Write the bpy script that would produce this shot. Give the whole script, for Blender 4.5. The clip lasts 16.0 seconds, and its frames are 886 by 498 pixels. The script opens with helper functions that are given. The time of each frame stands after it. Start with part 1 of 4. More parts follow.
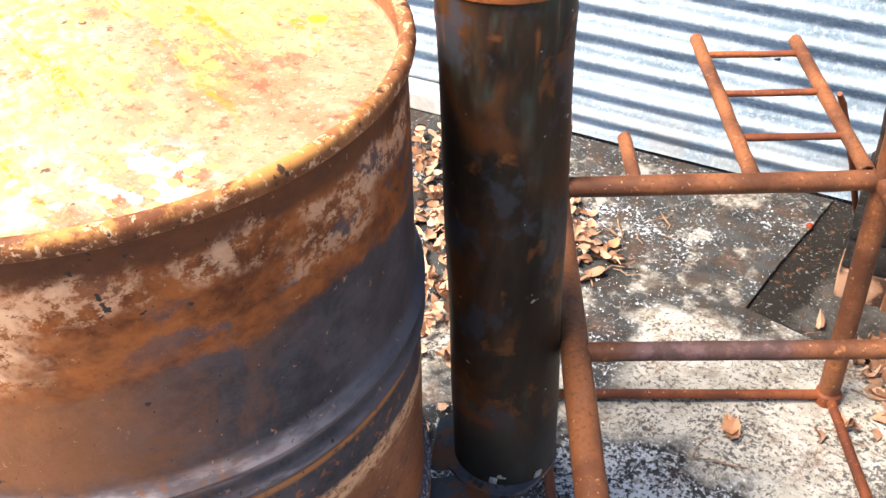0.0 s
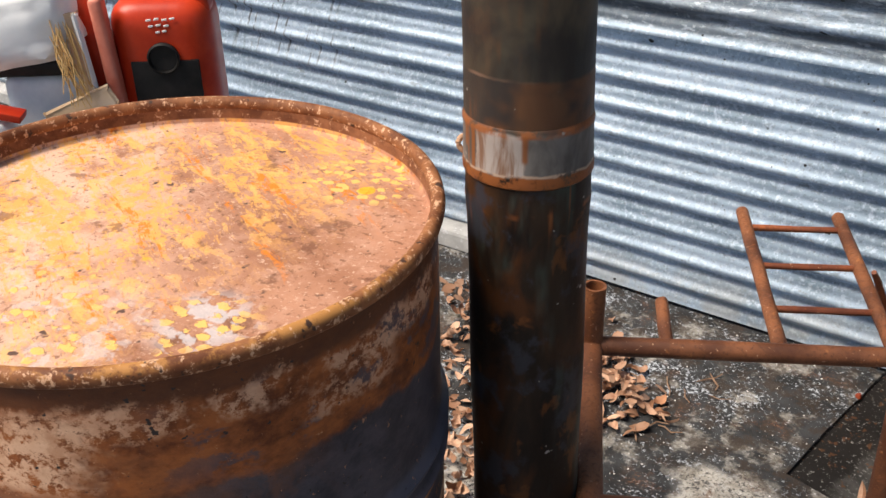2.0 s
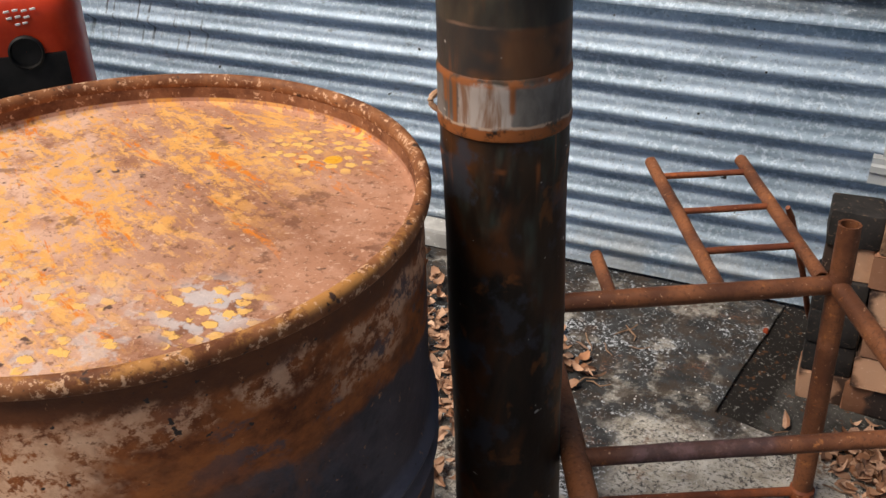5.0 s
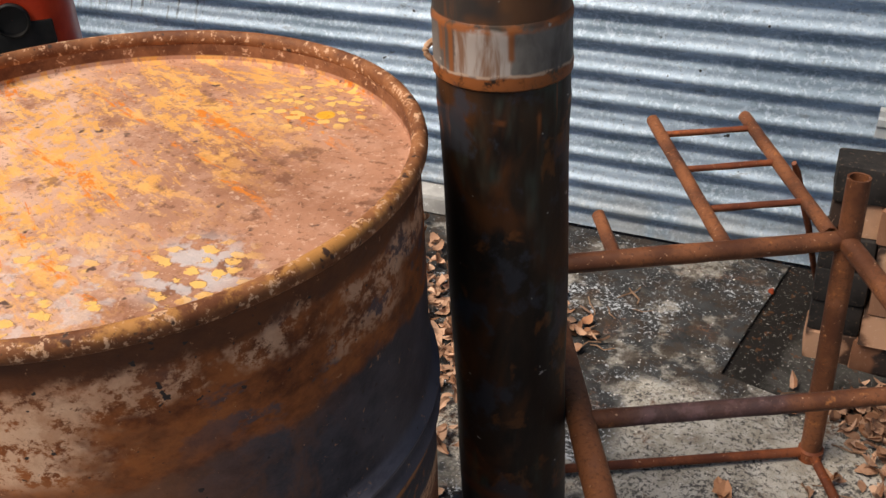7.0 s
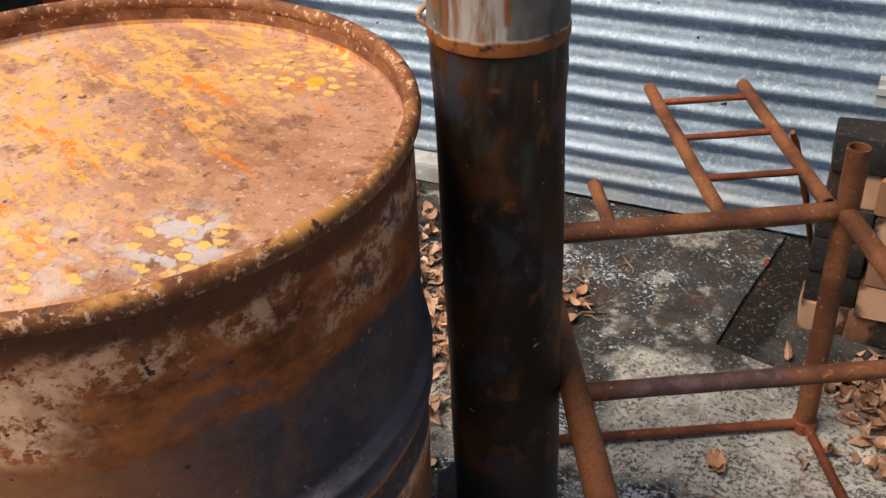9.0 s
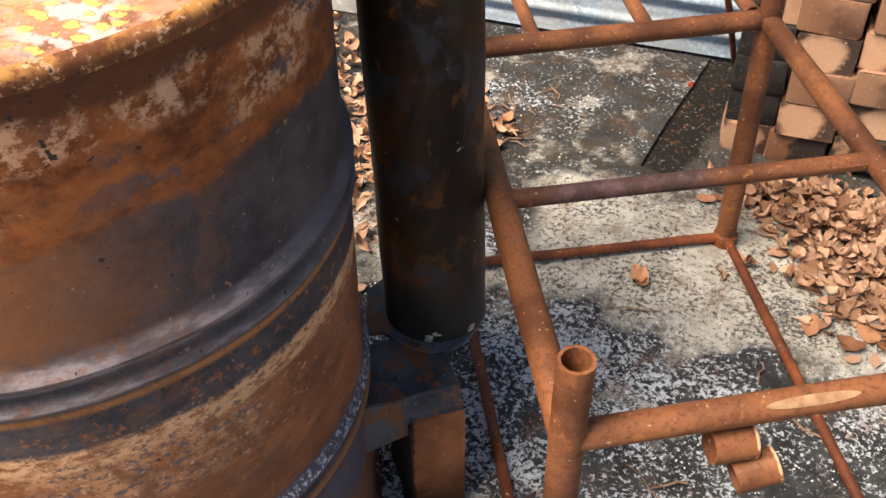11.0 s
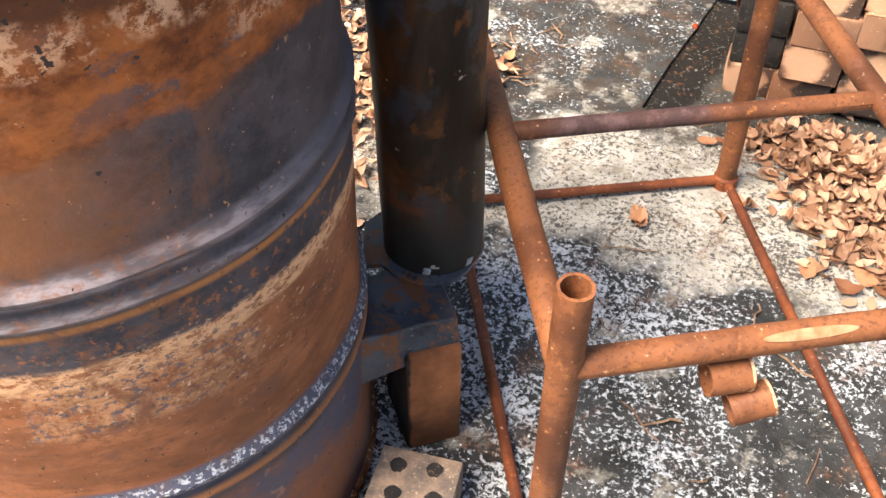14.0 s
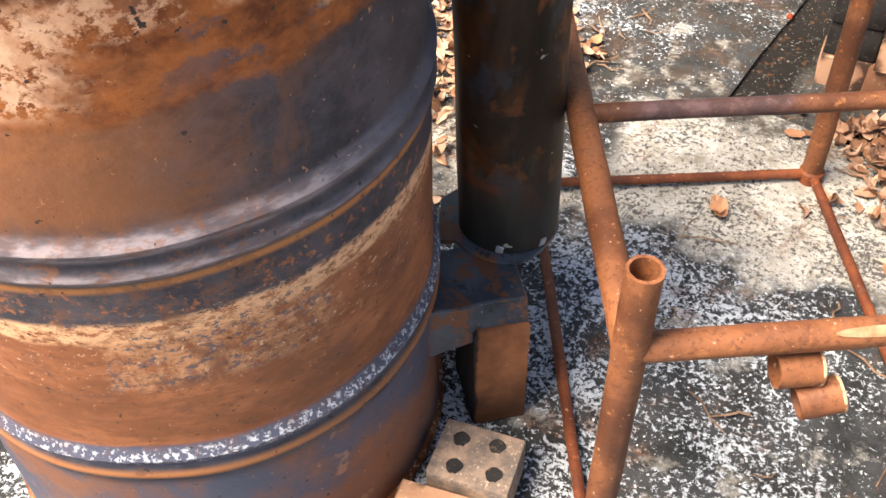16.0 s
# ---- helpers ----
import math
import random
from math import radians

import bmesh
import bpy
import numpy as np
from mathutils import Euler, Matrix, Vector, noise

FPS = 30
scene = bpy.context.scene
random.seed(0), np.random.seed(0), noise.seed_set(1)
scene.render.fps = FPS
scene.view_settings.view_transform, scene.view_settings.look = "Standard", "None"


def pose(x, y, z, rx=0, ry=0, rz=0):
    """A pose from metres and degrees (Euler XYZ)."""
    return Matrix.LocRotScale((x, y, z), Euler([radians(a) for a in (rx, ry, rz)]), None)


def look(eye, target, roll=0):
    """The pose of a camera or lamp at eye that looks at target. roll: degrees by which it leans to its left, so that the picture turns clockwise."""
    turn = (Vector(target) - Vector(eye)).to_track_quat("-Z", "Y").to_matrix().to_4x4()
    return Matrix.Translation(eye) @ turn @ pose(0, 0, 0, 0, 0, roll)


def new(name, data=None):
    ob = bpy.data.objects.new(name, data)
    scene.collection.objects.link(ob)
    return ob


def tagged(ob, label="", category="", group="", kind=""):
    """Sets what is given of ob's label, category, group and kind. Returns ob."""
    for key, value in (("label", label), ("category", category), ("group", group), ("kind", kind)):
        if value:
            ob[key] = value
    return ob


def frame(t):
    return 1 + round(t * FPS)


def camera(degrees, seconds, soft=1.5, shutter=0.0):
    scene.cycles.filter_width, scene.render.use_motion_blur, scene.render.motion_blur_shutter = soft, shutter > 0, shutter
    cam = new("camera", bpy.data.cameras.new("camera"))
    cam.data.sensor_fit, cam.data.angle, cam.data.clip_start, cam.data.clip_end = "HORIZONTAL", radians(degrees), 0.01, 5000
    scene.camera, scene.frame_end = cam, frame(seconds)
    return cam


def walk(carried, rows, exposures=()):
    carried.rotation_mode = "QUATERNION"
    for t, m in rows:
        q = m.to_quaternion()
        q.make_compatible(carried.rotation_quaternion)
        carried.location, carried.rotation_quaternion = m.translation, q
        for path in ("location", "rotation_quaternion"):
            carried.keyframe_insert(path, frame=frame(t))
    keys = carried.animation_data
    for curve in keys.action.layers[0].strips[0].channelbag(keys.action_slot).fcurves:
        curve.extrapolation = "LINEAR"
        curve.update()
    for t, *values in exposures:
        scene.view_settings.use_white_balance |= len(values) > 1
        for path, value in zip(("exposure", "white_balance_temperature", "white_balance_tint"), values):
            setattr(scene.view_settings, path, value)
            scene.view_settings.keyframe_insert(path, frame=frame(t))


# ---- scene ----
cam = camera(48.28, 16.0)
ROWS = [
    (0, 0.6448, -0.5232, 1.2, 28.155, -37.641, 1.011),
    (0.5, 0.6494, -0.5381, 1.2383, 27.005, -33.668, 0.105),
    (1, 0.7287, -0.5632, 1.268, 31.86, -31.123, 1.095),
    (1.5, 0.7487, -0.5591, 1.2842, 34.325, -30.721, 1.549),
    (2, 0.7484, -0.5641, 1.2816, 34.488, -29.597, 0.939),
    (2.5, 0.7144, -0.5788, 1.283, 31.135, -28.63, -0.659),
    (3, 0.6156, -0.5983, 1.2541, 22.271, -27.811, 0.807),
    (3.5, 0.5605, -0.6197, 1.2528, 17.582, -27.137, 3.566),
    (4, 0.5805, -0.6085, 1.2492, 21.227, -28.005, 0.633),
    (4.5, 0.613, -0.6137, 1.2486, 23.851, -29.564, 0.723),
    (7, 0.603, -0.592, 1.2124, 23.329, -32.218, 2.071),
    (7.5, 0.5921, -0.5774, 1.2108, 23.37, -33.216, 1.79),
    (8, 0.5911, -0.5731, 1.2121, 23.282, -33.454, 1.705),
    (10.5, 0.6068, -0.5823, 1.1664, 21.011, -39.267, 0.969),
    (11, 0.6087, -0.5897, 1.1495, 18.901, -42.449, 0.568),
    (11.5, 0.6077, -0.5962, 1.136, 17.311, -44.582, 0.401),
    (12, 0.6095, -0.5982, 1.1344, 16.867, -44.31, -0.342),
    (12.5, 0.6084, -0.6055, 1.1367, 17.779, -44.858, -0.444),
    (13, 0.6107, -0.6036, 1.1338, 18.333, -44.479, -0.318),
    (13.5, 0.6118, -0.5997, 1.1319, 18.624, -44.916, -0.293),
    (14, 0.6088, -0.6, 1.1297, 19.45, -45.346, -0.323),
    (14.5, 0.6099, -0.6011, 1.1304, 19.923, -45.613, -0.58),
    (15, 0.6098, -0.6037, 1.1306, 19.981, -45.619, -0.619),
    (15.5, 0.6063, -0.6074, 1.131, 20.38, -45.705, -0.445),
    (16, 0.6205, -0.6096, 1.1305, 24.79, -46.229, 0.904),
]
EXPOSURES = [(t, stops, kelvin, 10) for t, stops, kelvin in ((0.0, 1.86, 6900), (0.5, 1.68, 6800), (1.0, 1.2, 6800), (2.0, 0.60, 6800), (3.0, 0.20, 6800), (4.5, 0.18, 6900), (8.0, 0.30, 7000), (10.5, 0.78, 7300), (11.0, 1.12, 7400), (11.5, 1.60, 7250), (12.5, 1.82, 7200), (15.0, 1.82, 7200), (16.0, 1.84, 7200))]
walk(cam, [(t, pose(x, y, z, 90 + pitch, roll, yaw)) for t, x, y, z, yaw, pitch, roll in ROWS], EXPOSURES)

# ---- world and sun: bright, thinly veiled sky ----
SUN_FROM = Vector((-0.56, -0.60, 1.26)).normalized()
world = bpy.data.worlds.new("world")
scene.world = world
world.use_nodes = True
wn = world.node_tree
sky = wn.nodes.new("ShaderNodeTexSky")
sky.sky_type, sky.sun_disc = "NISHITA", False
sky.sun_elevation = math.asin(SUN_FROM.z)
sky.sun_rotation = math.atan2(SUN_FROM.x, SUN_FROM.y)
wn.links.new(sky.outputs[0], wn.nodes["Background"].inputs[0])
wn.nodes["Background"].inputs[1].default_value = 0.075
sun = new("sun", bpy.data.lights.new("sun", "SUN"))
sun.data.energy, sun.data.angle, sun.data.color = 4.0, radians(32), (1.0, 0.93, 0.84)
sun.matrix_world = look(SUN_FROM * 5, (0, 0, 0))


# ---- materials ----
class Mat:
    """A node material in object coordinates."""

    def __init__(self, name, rough=0.7, metal=0.0, spec=0.25):
        self.m = bpy.data.materials.new(name)
        self.m.use_nodes = True
        self.t = self.m.node_tree
        self.b = self.t.nodes["Principled BSDF"]
        self.b.inputs["Roughness"].default_value = rough
        self.b.inputs["Metallic"].default_value = metal
        self.b.inputs["Specular IOR Level"].default_value = spec
        self.co = self.t.nodes.new("ShaderNodeTexCoord").outputs["Object"]
        s = self.t.nodes.new("ShaderNodeSeparateXYZ")
        self.t.links.new(self.co, s.inputs[0])
        self.x, self.y, self.z = s.outputs[0], s.outputs[1], s.outputs[2]

    def put(self, value, socket):
        if isinstance(value, (int, float)):
            socket.default_value = value
        elif isinstance(value, tuple):
            socket.default_value = (*value, 1) if len(value) == 3 and socket.type == "RGBA" else value
        else:
            self.t.links.new(value, socket)

    def coords(self, stretch=(1, 1, 1), off=(0, 0, 0), turn=0.0):
        source = self.co
        if turn:
            r = self.t.nodes.new("ShaderNodeMapping")
            self.put(source, r.inputs[0])
            r.inputs["Rotation"].default_value = (0, 0, radians(turn))
            source = r.outputs[0]
        n = self.t.nodes.new("ShaderNodeMapping")
        self.put(source, n.inputs[0])
        n.inputs["Location"].default_value = off
        n.inputs["Scale"].default_value = stretch
        return n.outputs[0]

    def noise(self, scale, detail=5.0, rough=0.6, stretch=(1, 1, 1), dist=0.0, off=(0, 0, 0), turn=0.0):
        n = self.t.nodes.new("ShaderNodeTexNoise")
        self.put(self.coords(stretch, off, turn), n.inputs["Vector"])
        n.inputs["Scale"].default_value, n.inputs["Detail"].default_value = scale, detail
        n.inputs["Roughness"].default_value, n.inputs["Distortion"].default_value = rough, dist
        return n.outputs["Fac"]

    def cells(self, scale, stretch=(1, 1, 1), off=(0, 0, 0), feature="F1"):
        n = self.t.nodes.new("ShaderNodeTexVoronoi")
        n.feature = feature
        self.put(self.coords(stretch, off), n.inputs["Vector"])
        n.inputs["Scale"].default_value = scale
        return n.outputs["Distance"]

    def step(self, v, lo, hi):
        n = self.t.nodes.new("ShaderNodeMapRange")
        n.interpolation_type = "SMOOTHSTEP"
        self.put(v, n.inputs[0])
        n.inputs[1].default_value, n.inputs[2].default_value = lo, hi
        return n.outputs[0]

    def math(self, op, a, b=0.0):
        n = self.t.nodes.new("ShaderNodeMath")
        n.operation = op
        self.put(a, n.inputs[0])
        self.put(b, n.inputs[1])
        return n.outputs[0]

    def band(self, v, a, b, soft):
        """1 where a < v < b."""
        return self.math("MULTIPLY", self.step(v, a - soft, a + soft), self.math("SUBTRACT", 1.0, self.step(v, b - soft, b + soft)))

    def both(self, *fs):
        out = fs[0]
        for f in fs[1:]:
            out = self.math("MULTIPLY", out, f)
        return out

    def mix(self, fac, a, b):
        n = self.t.nodes.new("ShaderNodeMix")
        n.data_type = "RGBA"
        self.put(fac, n.inputs[0])
        self.put(a, n.inputs[6])
        self.put(b, n.inputs[7])
        return n.outputs[2]

    def mixf(self, fac, a, b):
        n = self.t.nodes.new("ShaderNodeMix")
        self.put(fac, n.inputs[0])
        self.put(a, n.inputs[2])
        self.put(b, n.inputs[3])
        return n.outputs[0]

    def piece(self):
        return self.t.nodes.new("ShaderNodeObjectInfo").outputs["Random"]

    def island(self):
        return self.t.nodes.new("ShaderNodeNewGeometry").outputs["Random Per Island"]

    def done(self, colour, rough=None, height=None, bump=0.3, dist=0.002, metal=None):
        self.put(colour, self.b.inputs["Base Color"])
        if rough is not None:
            self.put(rough, self.b.inputs["Roughness"])
        if metal is not None:
            self.put(metal, self.b.inputs["Metallic"])
        if height is not None:
            n = self.t.nodes.new("ShaderNodeBump")
            n.inputs["Strength"].default_value, n.inputs["Distance"].default_value = bump, dist
            self.put(height, n.inputs["Height"])
            self.put(n.outputs[0], self.b.inputs["Normal"])
        return self.m


def rusty_tube(name, light=(0.235, 0.083, 0.032), dark=(0.085, 0.027, 0.011), bright=(0.36, 0.135, 0.042), blued=None):
    m = Mat(name, 0.62, 0.0, 0.4)
    big, fine = m.noise(9, 4), m.noise(160, 4, 0.75)
    c = m.mix(m.step(big, 0.35, 0.65), dark, light)
    c = m.mix(m.math("MULTIPLY", m.step(fine, 0.5, 0.64), 0.7), c, dark)
    c = m.mix(m.math("MULTIPLY", m.step(m.noise(55, 4, 0.7, off=(3, 1, 0)), 0.6, 0.72), 0.8), c, bright)
    c = m.mix(m.both(m.step(m.noise(30, 5, 0.7, off=(0, 5, 2)), 0.56, 0.68), 0.5), c, (0.19, 0.075, 0.042))
    c = m.mix(m.step(m.noise(170, 3, 0.6, off=(7, 7, 0)), 0.67, 0.71), c, (0.48, 0.28, 0.17))
    if blued:
        c = m.mix(m.both(m.band(m.math("ADD", m.x, m.math("MULTIPLY", big, 0.06)), blued[0], blued[1], 0.03), 0.8), c, m.mix(m.step(m.noise(30, 5, 0.7, off=(1, 1, 8)), 0.46, 0.62), (0.045, 0.028, 0.032), (0.12, 0.072, 0.080)))
    return m.done(c, m.mixf(big, 0.45, 0.75), m.math("ADD", fine, big), 0.55, 0.0015)


def drum_side():
    m = Mat("rusted_painted_steel", 0.5)
    turn = m.math("ARCTAN2", m.y, m.x)
    wob = m.math("SUBTRACT", m.noise(7, 5, 0.65), 0.5)
    fine = m.noise(60, 5, 0.7)
    mid = m.noise(22, 5, 0.7, (1, 1, 1.4))
    z = m.math("ADD", m.z, m.math("ADD", m.math("MULTIPLY", wob, 0.07), m.math("MULTIPLY", m.math("SUBTRACT", m.noise(45, 4, 0.7), 0.5), 0.02)))
    zs = m.math("ADD", m.z, m.math("MULTIPLY", wob, 0.02))
    steel = m.mix(m.step(mid, 0.3, 0.7), (0.026, 0.026, 0.034), (0.080, 0.070, 0.080))
    rust = m.mix(m.step(mid, 0.32, 0.68), (0.105, 0.026, 0.008), (0.36, 0.108, 0.028))
    peach = m.mix(fine, (0.46, 0.20, 0.10), (0.78, 0.48, 0.31))
    # bare brown steel with rust creeping down from above
    c = m.mix(m.both(m.step(m.noise(5, 4, 0.6, off=(2, 0, 4)), 0.52, 0.66), m.math("SUBTRACT", 1.0, m.step(turn, -1.0, -0.5)), 0.75), steel, rust)
    left = m.math("SUBTRACT", 1.0, m.step(turn, -1.05, -0.42))
    c = m.mix(m.both(m.band(z, 0.60, 0.715, 0.02), left, 0.8), c, (0.28, 0.105, 0.042))
    c = m.mix(m.band(z, 0.705, 0.90, 0.006), c, rust)
    # grey under the rim and in patches on the upper band
    grey = m.step(m.noise(14, 5, 0.65, (1, 1, 1.6), off=(5, 2, 0)), 0.50, 0.57)
    c = m.mix(m.both(m.band(z, 0.715, 0.80, 0.012), grey, m.step(turn, -0.95, -0.5), 0.85), c, (0.075, 0.065, 0.078))
    dk = m.band(zs, 0.797, 0.85, 0.006)
    c = m.mix(m.both(dk, 0.8), c, (0.085, 0.030, 0.014))
    # pale scale: a ragged streak and a mottled patch
    sc = m.step(m.noise(58, 6, 0.78, (1, 1, 1.2), off=(1, 0, 0)), 0.45, 0.55)
    c = m.mix(m.both(m.band(z, 0.768, 0.796, 0.006), m.step(m.noise(11, 5, 0.7, off=(0, 3, 0)), 0.37, 0.47), sc, 0.92), c, peach)
    c = m.mix(m.both(m.band(zs, 0.712, 0.790, 0.010), m.math("SUBTRACT", 1.0, m.step(m.math("ADD", turn, wob), -0.94, -0.82)), m.step(m.noise(62, 6, 0.78, (1, 1, 1.2), off=(1, 0, 0)), 0.43, 0.51)), c, m.mix(fine, (0.52, 0.26, 0.145), (0.80, 0.53, 0.36)))
    c = m.mix(m.both(m.band(z, 0.665, 0.80, 0.02), left, m.step(m.noise(26, 7, 0.75, off=(8, 2, 2)), 0.46, 0.60), 0.45), c, (0.34, 0.125, 0.046))
    c = m.mix(m.both(m.band(z, 0.735, 0.765, 0.006), m.band(turn, -0.30, 0.05, 0.06), sc, 0.7), c, peach)
    # swages: grey-lilac highlight painted on the crests, rust lines below
    crest_sheen = m.mix(m.step(m.noise(30, 4, 0.6, (1, 1, 3)), 0.38, 0.62), (0.10, 0.080, 0.088), (0.27, 0.225, 0.24))
    crest = m.math("MAXIMUM", m.band(m.z, 0.568, 0.594, 0.006), m.band(m.z, 0.541, 0.556, 0.004))
    c = m.mix(m.both(crest, m.math("SUBTRACT", 1.0, m.step(turn, -0.5, 0.3)), 0.9), c, crest_sheen)
    c = m.mix(m.both(crest, m.step(turn, -0.75, 0.1), 0.5), c, (0.10, 0.10, 0.13))
    c = m.mix(m.both(m.band(m.z, 0.529, 0.537, 0.003), m.step(fine, 0.25, 0.5)), c, (0.40, 0.16, 0.055))
    # lower paint: a tan coat with a torn upper edge
    under = m.band(zs, 0.485, 0.53, 0.004)
    c = m.mix(m.both(under, m.step(fine, 0.56, 0.64), 0.9), c, (0.30, 0.11, 0.045))
    tan = m.mix(m.step(m.noise(10, 4, 0.6, (1, 1, 2), off=(9, 0, 0)), 0.3, 0.7), (0.19, 0.066, 0.028), (0.36, 0.132, 0.058))
    c = m.mix(m.band(zs, 0.30, 0.484, 0.003), c, tan)
    c = m.mix(m.both(m.band(zs, 0.462, 0.487, 0.004), m.step(m.noise(60, 6, 0.78, (1, 1, 2), off=(3, 3, 3)), 0.42, 0.52)), c, (0.68, 0.38, 0.21))
    chip = m.step(m.noise(75, 4, 0.75, (1, 1, 1.5), off=(4, 4, 4)), 0.53, 0.58)
    patch = m.both(m.band(zs, 0.395, 0.475, 0.008), m.band(m.math("ADD", turn, m.math("MULTIPLY", wob, 0.6)), -1.15, -0.45, 0.05))
    c = m.mix(m.both(patch, m.step(m.noise(40, 6, 0.75, off=(1, 9, 0)), 0.42, 0.54), 0.6), c, (0.64, 0.33, 0.17))
    c = m.mix(m.both(patch, chip), c, (0.13, 0.10, 0.11))
    c = m.mix(m.both(m.band(m.z, 0.268, 0.302, 0.004), 0.85), c, (0.065, 0.072, 0.11))
    c = m.mix(m.both(m.band(m.z, 0.272, 0.297, 0.004), m.step(m.noise(170, 4, 0.72), 0.52, 0.58), 0.9), c, (0.46, 0.47, 0.52))
    c = m.mix(m.both(m.band(m.z, 0.246, 0.262, 0.003), 0.85), c, (0.33, 0.13, 0.05))
    low = m.math("SUBTRACT", 1.0, m.step(zs, 0.225, 0.243))
    c = m.mix(low, c, m.mix(m.step(m.noise(8, 4, 0.6, off=(0, 8, 0)), 0.42, 0.6), (0.20, 0.085, 0.05), (0.075, 0.08, 0.115)))
    c = m.mix(m.both(low, m.step(m.noise(26, 3), 0.62, 0.68), 0.6), c, (0.40, 0.20, 0.11))
    c = m.mix(m.both(m.band(zs, 0.30, 0.47, 0.01), m.step(m.noise(9, 6, 0.75, (1, 1, 4.5), 0.3, (5, 5, 1)), 0.48, 0.60), 0.6), c, (0.17, 0.060, 0.026))
    # rust haze, scratches, pinholes and dust specks
    haze = m.both(m.step(m.noise(34, 7, 0.78, (1, 1, 1.3), 0.4, (6, 3, 1)), 0.50, 0.60), m.math("SUBTRACT", 1.0, m.step(turn, -0.75, -0.35)))
    c = m.mix(m.both(haze, m.band(m.z, 0.30, 0.70, 0.03), 0.6), c, (0.19, 0.075, 0.034))
    # brown runs creeping down over the grey, and soft soot clouds on the tan coat
    c = m.mix(m.both(m.step(m.noise(8, 6, 0.7, (1, 1, 0.7), 0.4, (1, 4, 6)), 0.50, 0.62), m.band(z, 0.585, 0.72, 0.02), m.math("SUBTRACT", 1.0, m.step(turn, -0.55, -0.15)), 0.6), c, (0.21, 0.082, 0.036))
    c = m.mix(m.both(m.step(m.noise(12, 6, 0.7, (1, 1, 1.6), 0.4, (9, 9, 2)), 0.52, 0.64), m.band(zs, 0.30, 0.45, 0.02), 0.6), c, (0.13, 0.058, 0.038))
    c = m.mix(m.both(m.step(m.noise(105, 5, 0.75, (1, 1, 1.6), 0.2, (3, 8, 8)), 0.60, 0.64), m.band(zs, 0.39, 0.49, 0.02), 0.8), c, (0.66, 0.42, 0.28))
    c = m.mix(m.both(m.step(m.noise(48, 7, 0.80, (1, 1, 1.8), 0.3, (2, 6, 5)), 0.57, 0.63), m.band(zs, 0.245, 0.53, 0.02), 0.65), c, (0.10, 0.045, 0.030))
    c = m.mix(m.both(m.step(m.noise(95, 5, 0.78, (1, 1, 0.8), off=(7, 1, 3)), 0.64, 0.68), 0.75), c, (0.50, 0.25, 0.13))
    c = m.mix(m.step(m.noise(120, 2, 0.5, off=(0, 0, 9)), 0.70, 0.73), c, (0.04, 0.028, 0.025))
    return m.done(c, m.mixf(mid, 0.36, 0.7), m.math("ADD", fine, m.math("MULTIPLY", mid, 2.0)), 0.4, 0.0013)


def drum_rim():
    m = Mat("rusted_rim_steel", 0.65)
    big, fine = m.noise(18, 5, 0.7), m.noise(120, 4, 0.75)
    c = m.mix(m.step(big, 0.35, 0.65), (0.13, 0.042, 0.016), (0.30, 0.12, 0.048))
    c = m.mix(m.both(m.step(m.noise(24, 5, 0.75, off=(4, 0, 0)), 0.44, 0.56), m.step(m.z, 0.831, 0.838), m.band(m.math("ARCTAN2", m.y, m.x), -2.6, 0.1, 0.2), 0.7), c, (0.54, 0.25, 0.07))
    c = m.mix(m.both(m.step(fine, 0.55, 0.62), 0.9), c, (0.64, 0.38, 0.23))
    c = m.mix(m.step(m.noise(70, 3, 0.6, off=(0, 6, 0)), 0.62, 0.68), c, (0.06, 0.03, 0.02))
    return m.done(c, m.mixf(big, 0.5, 0.8), m.math("ADD", fine, big), 0.5, 0.0015)


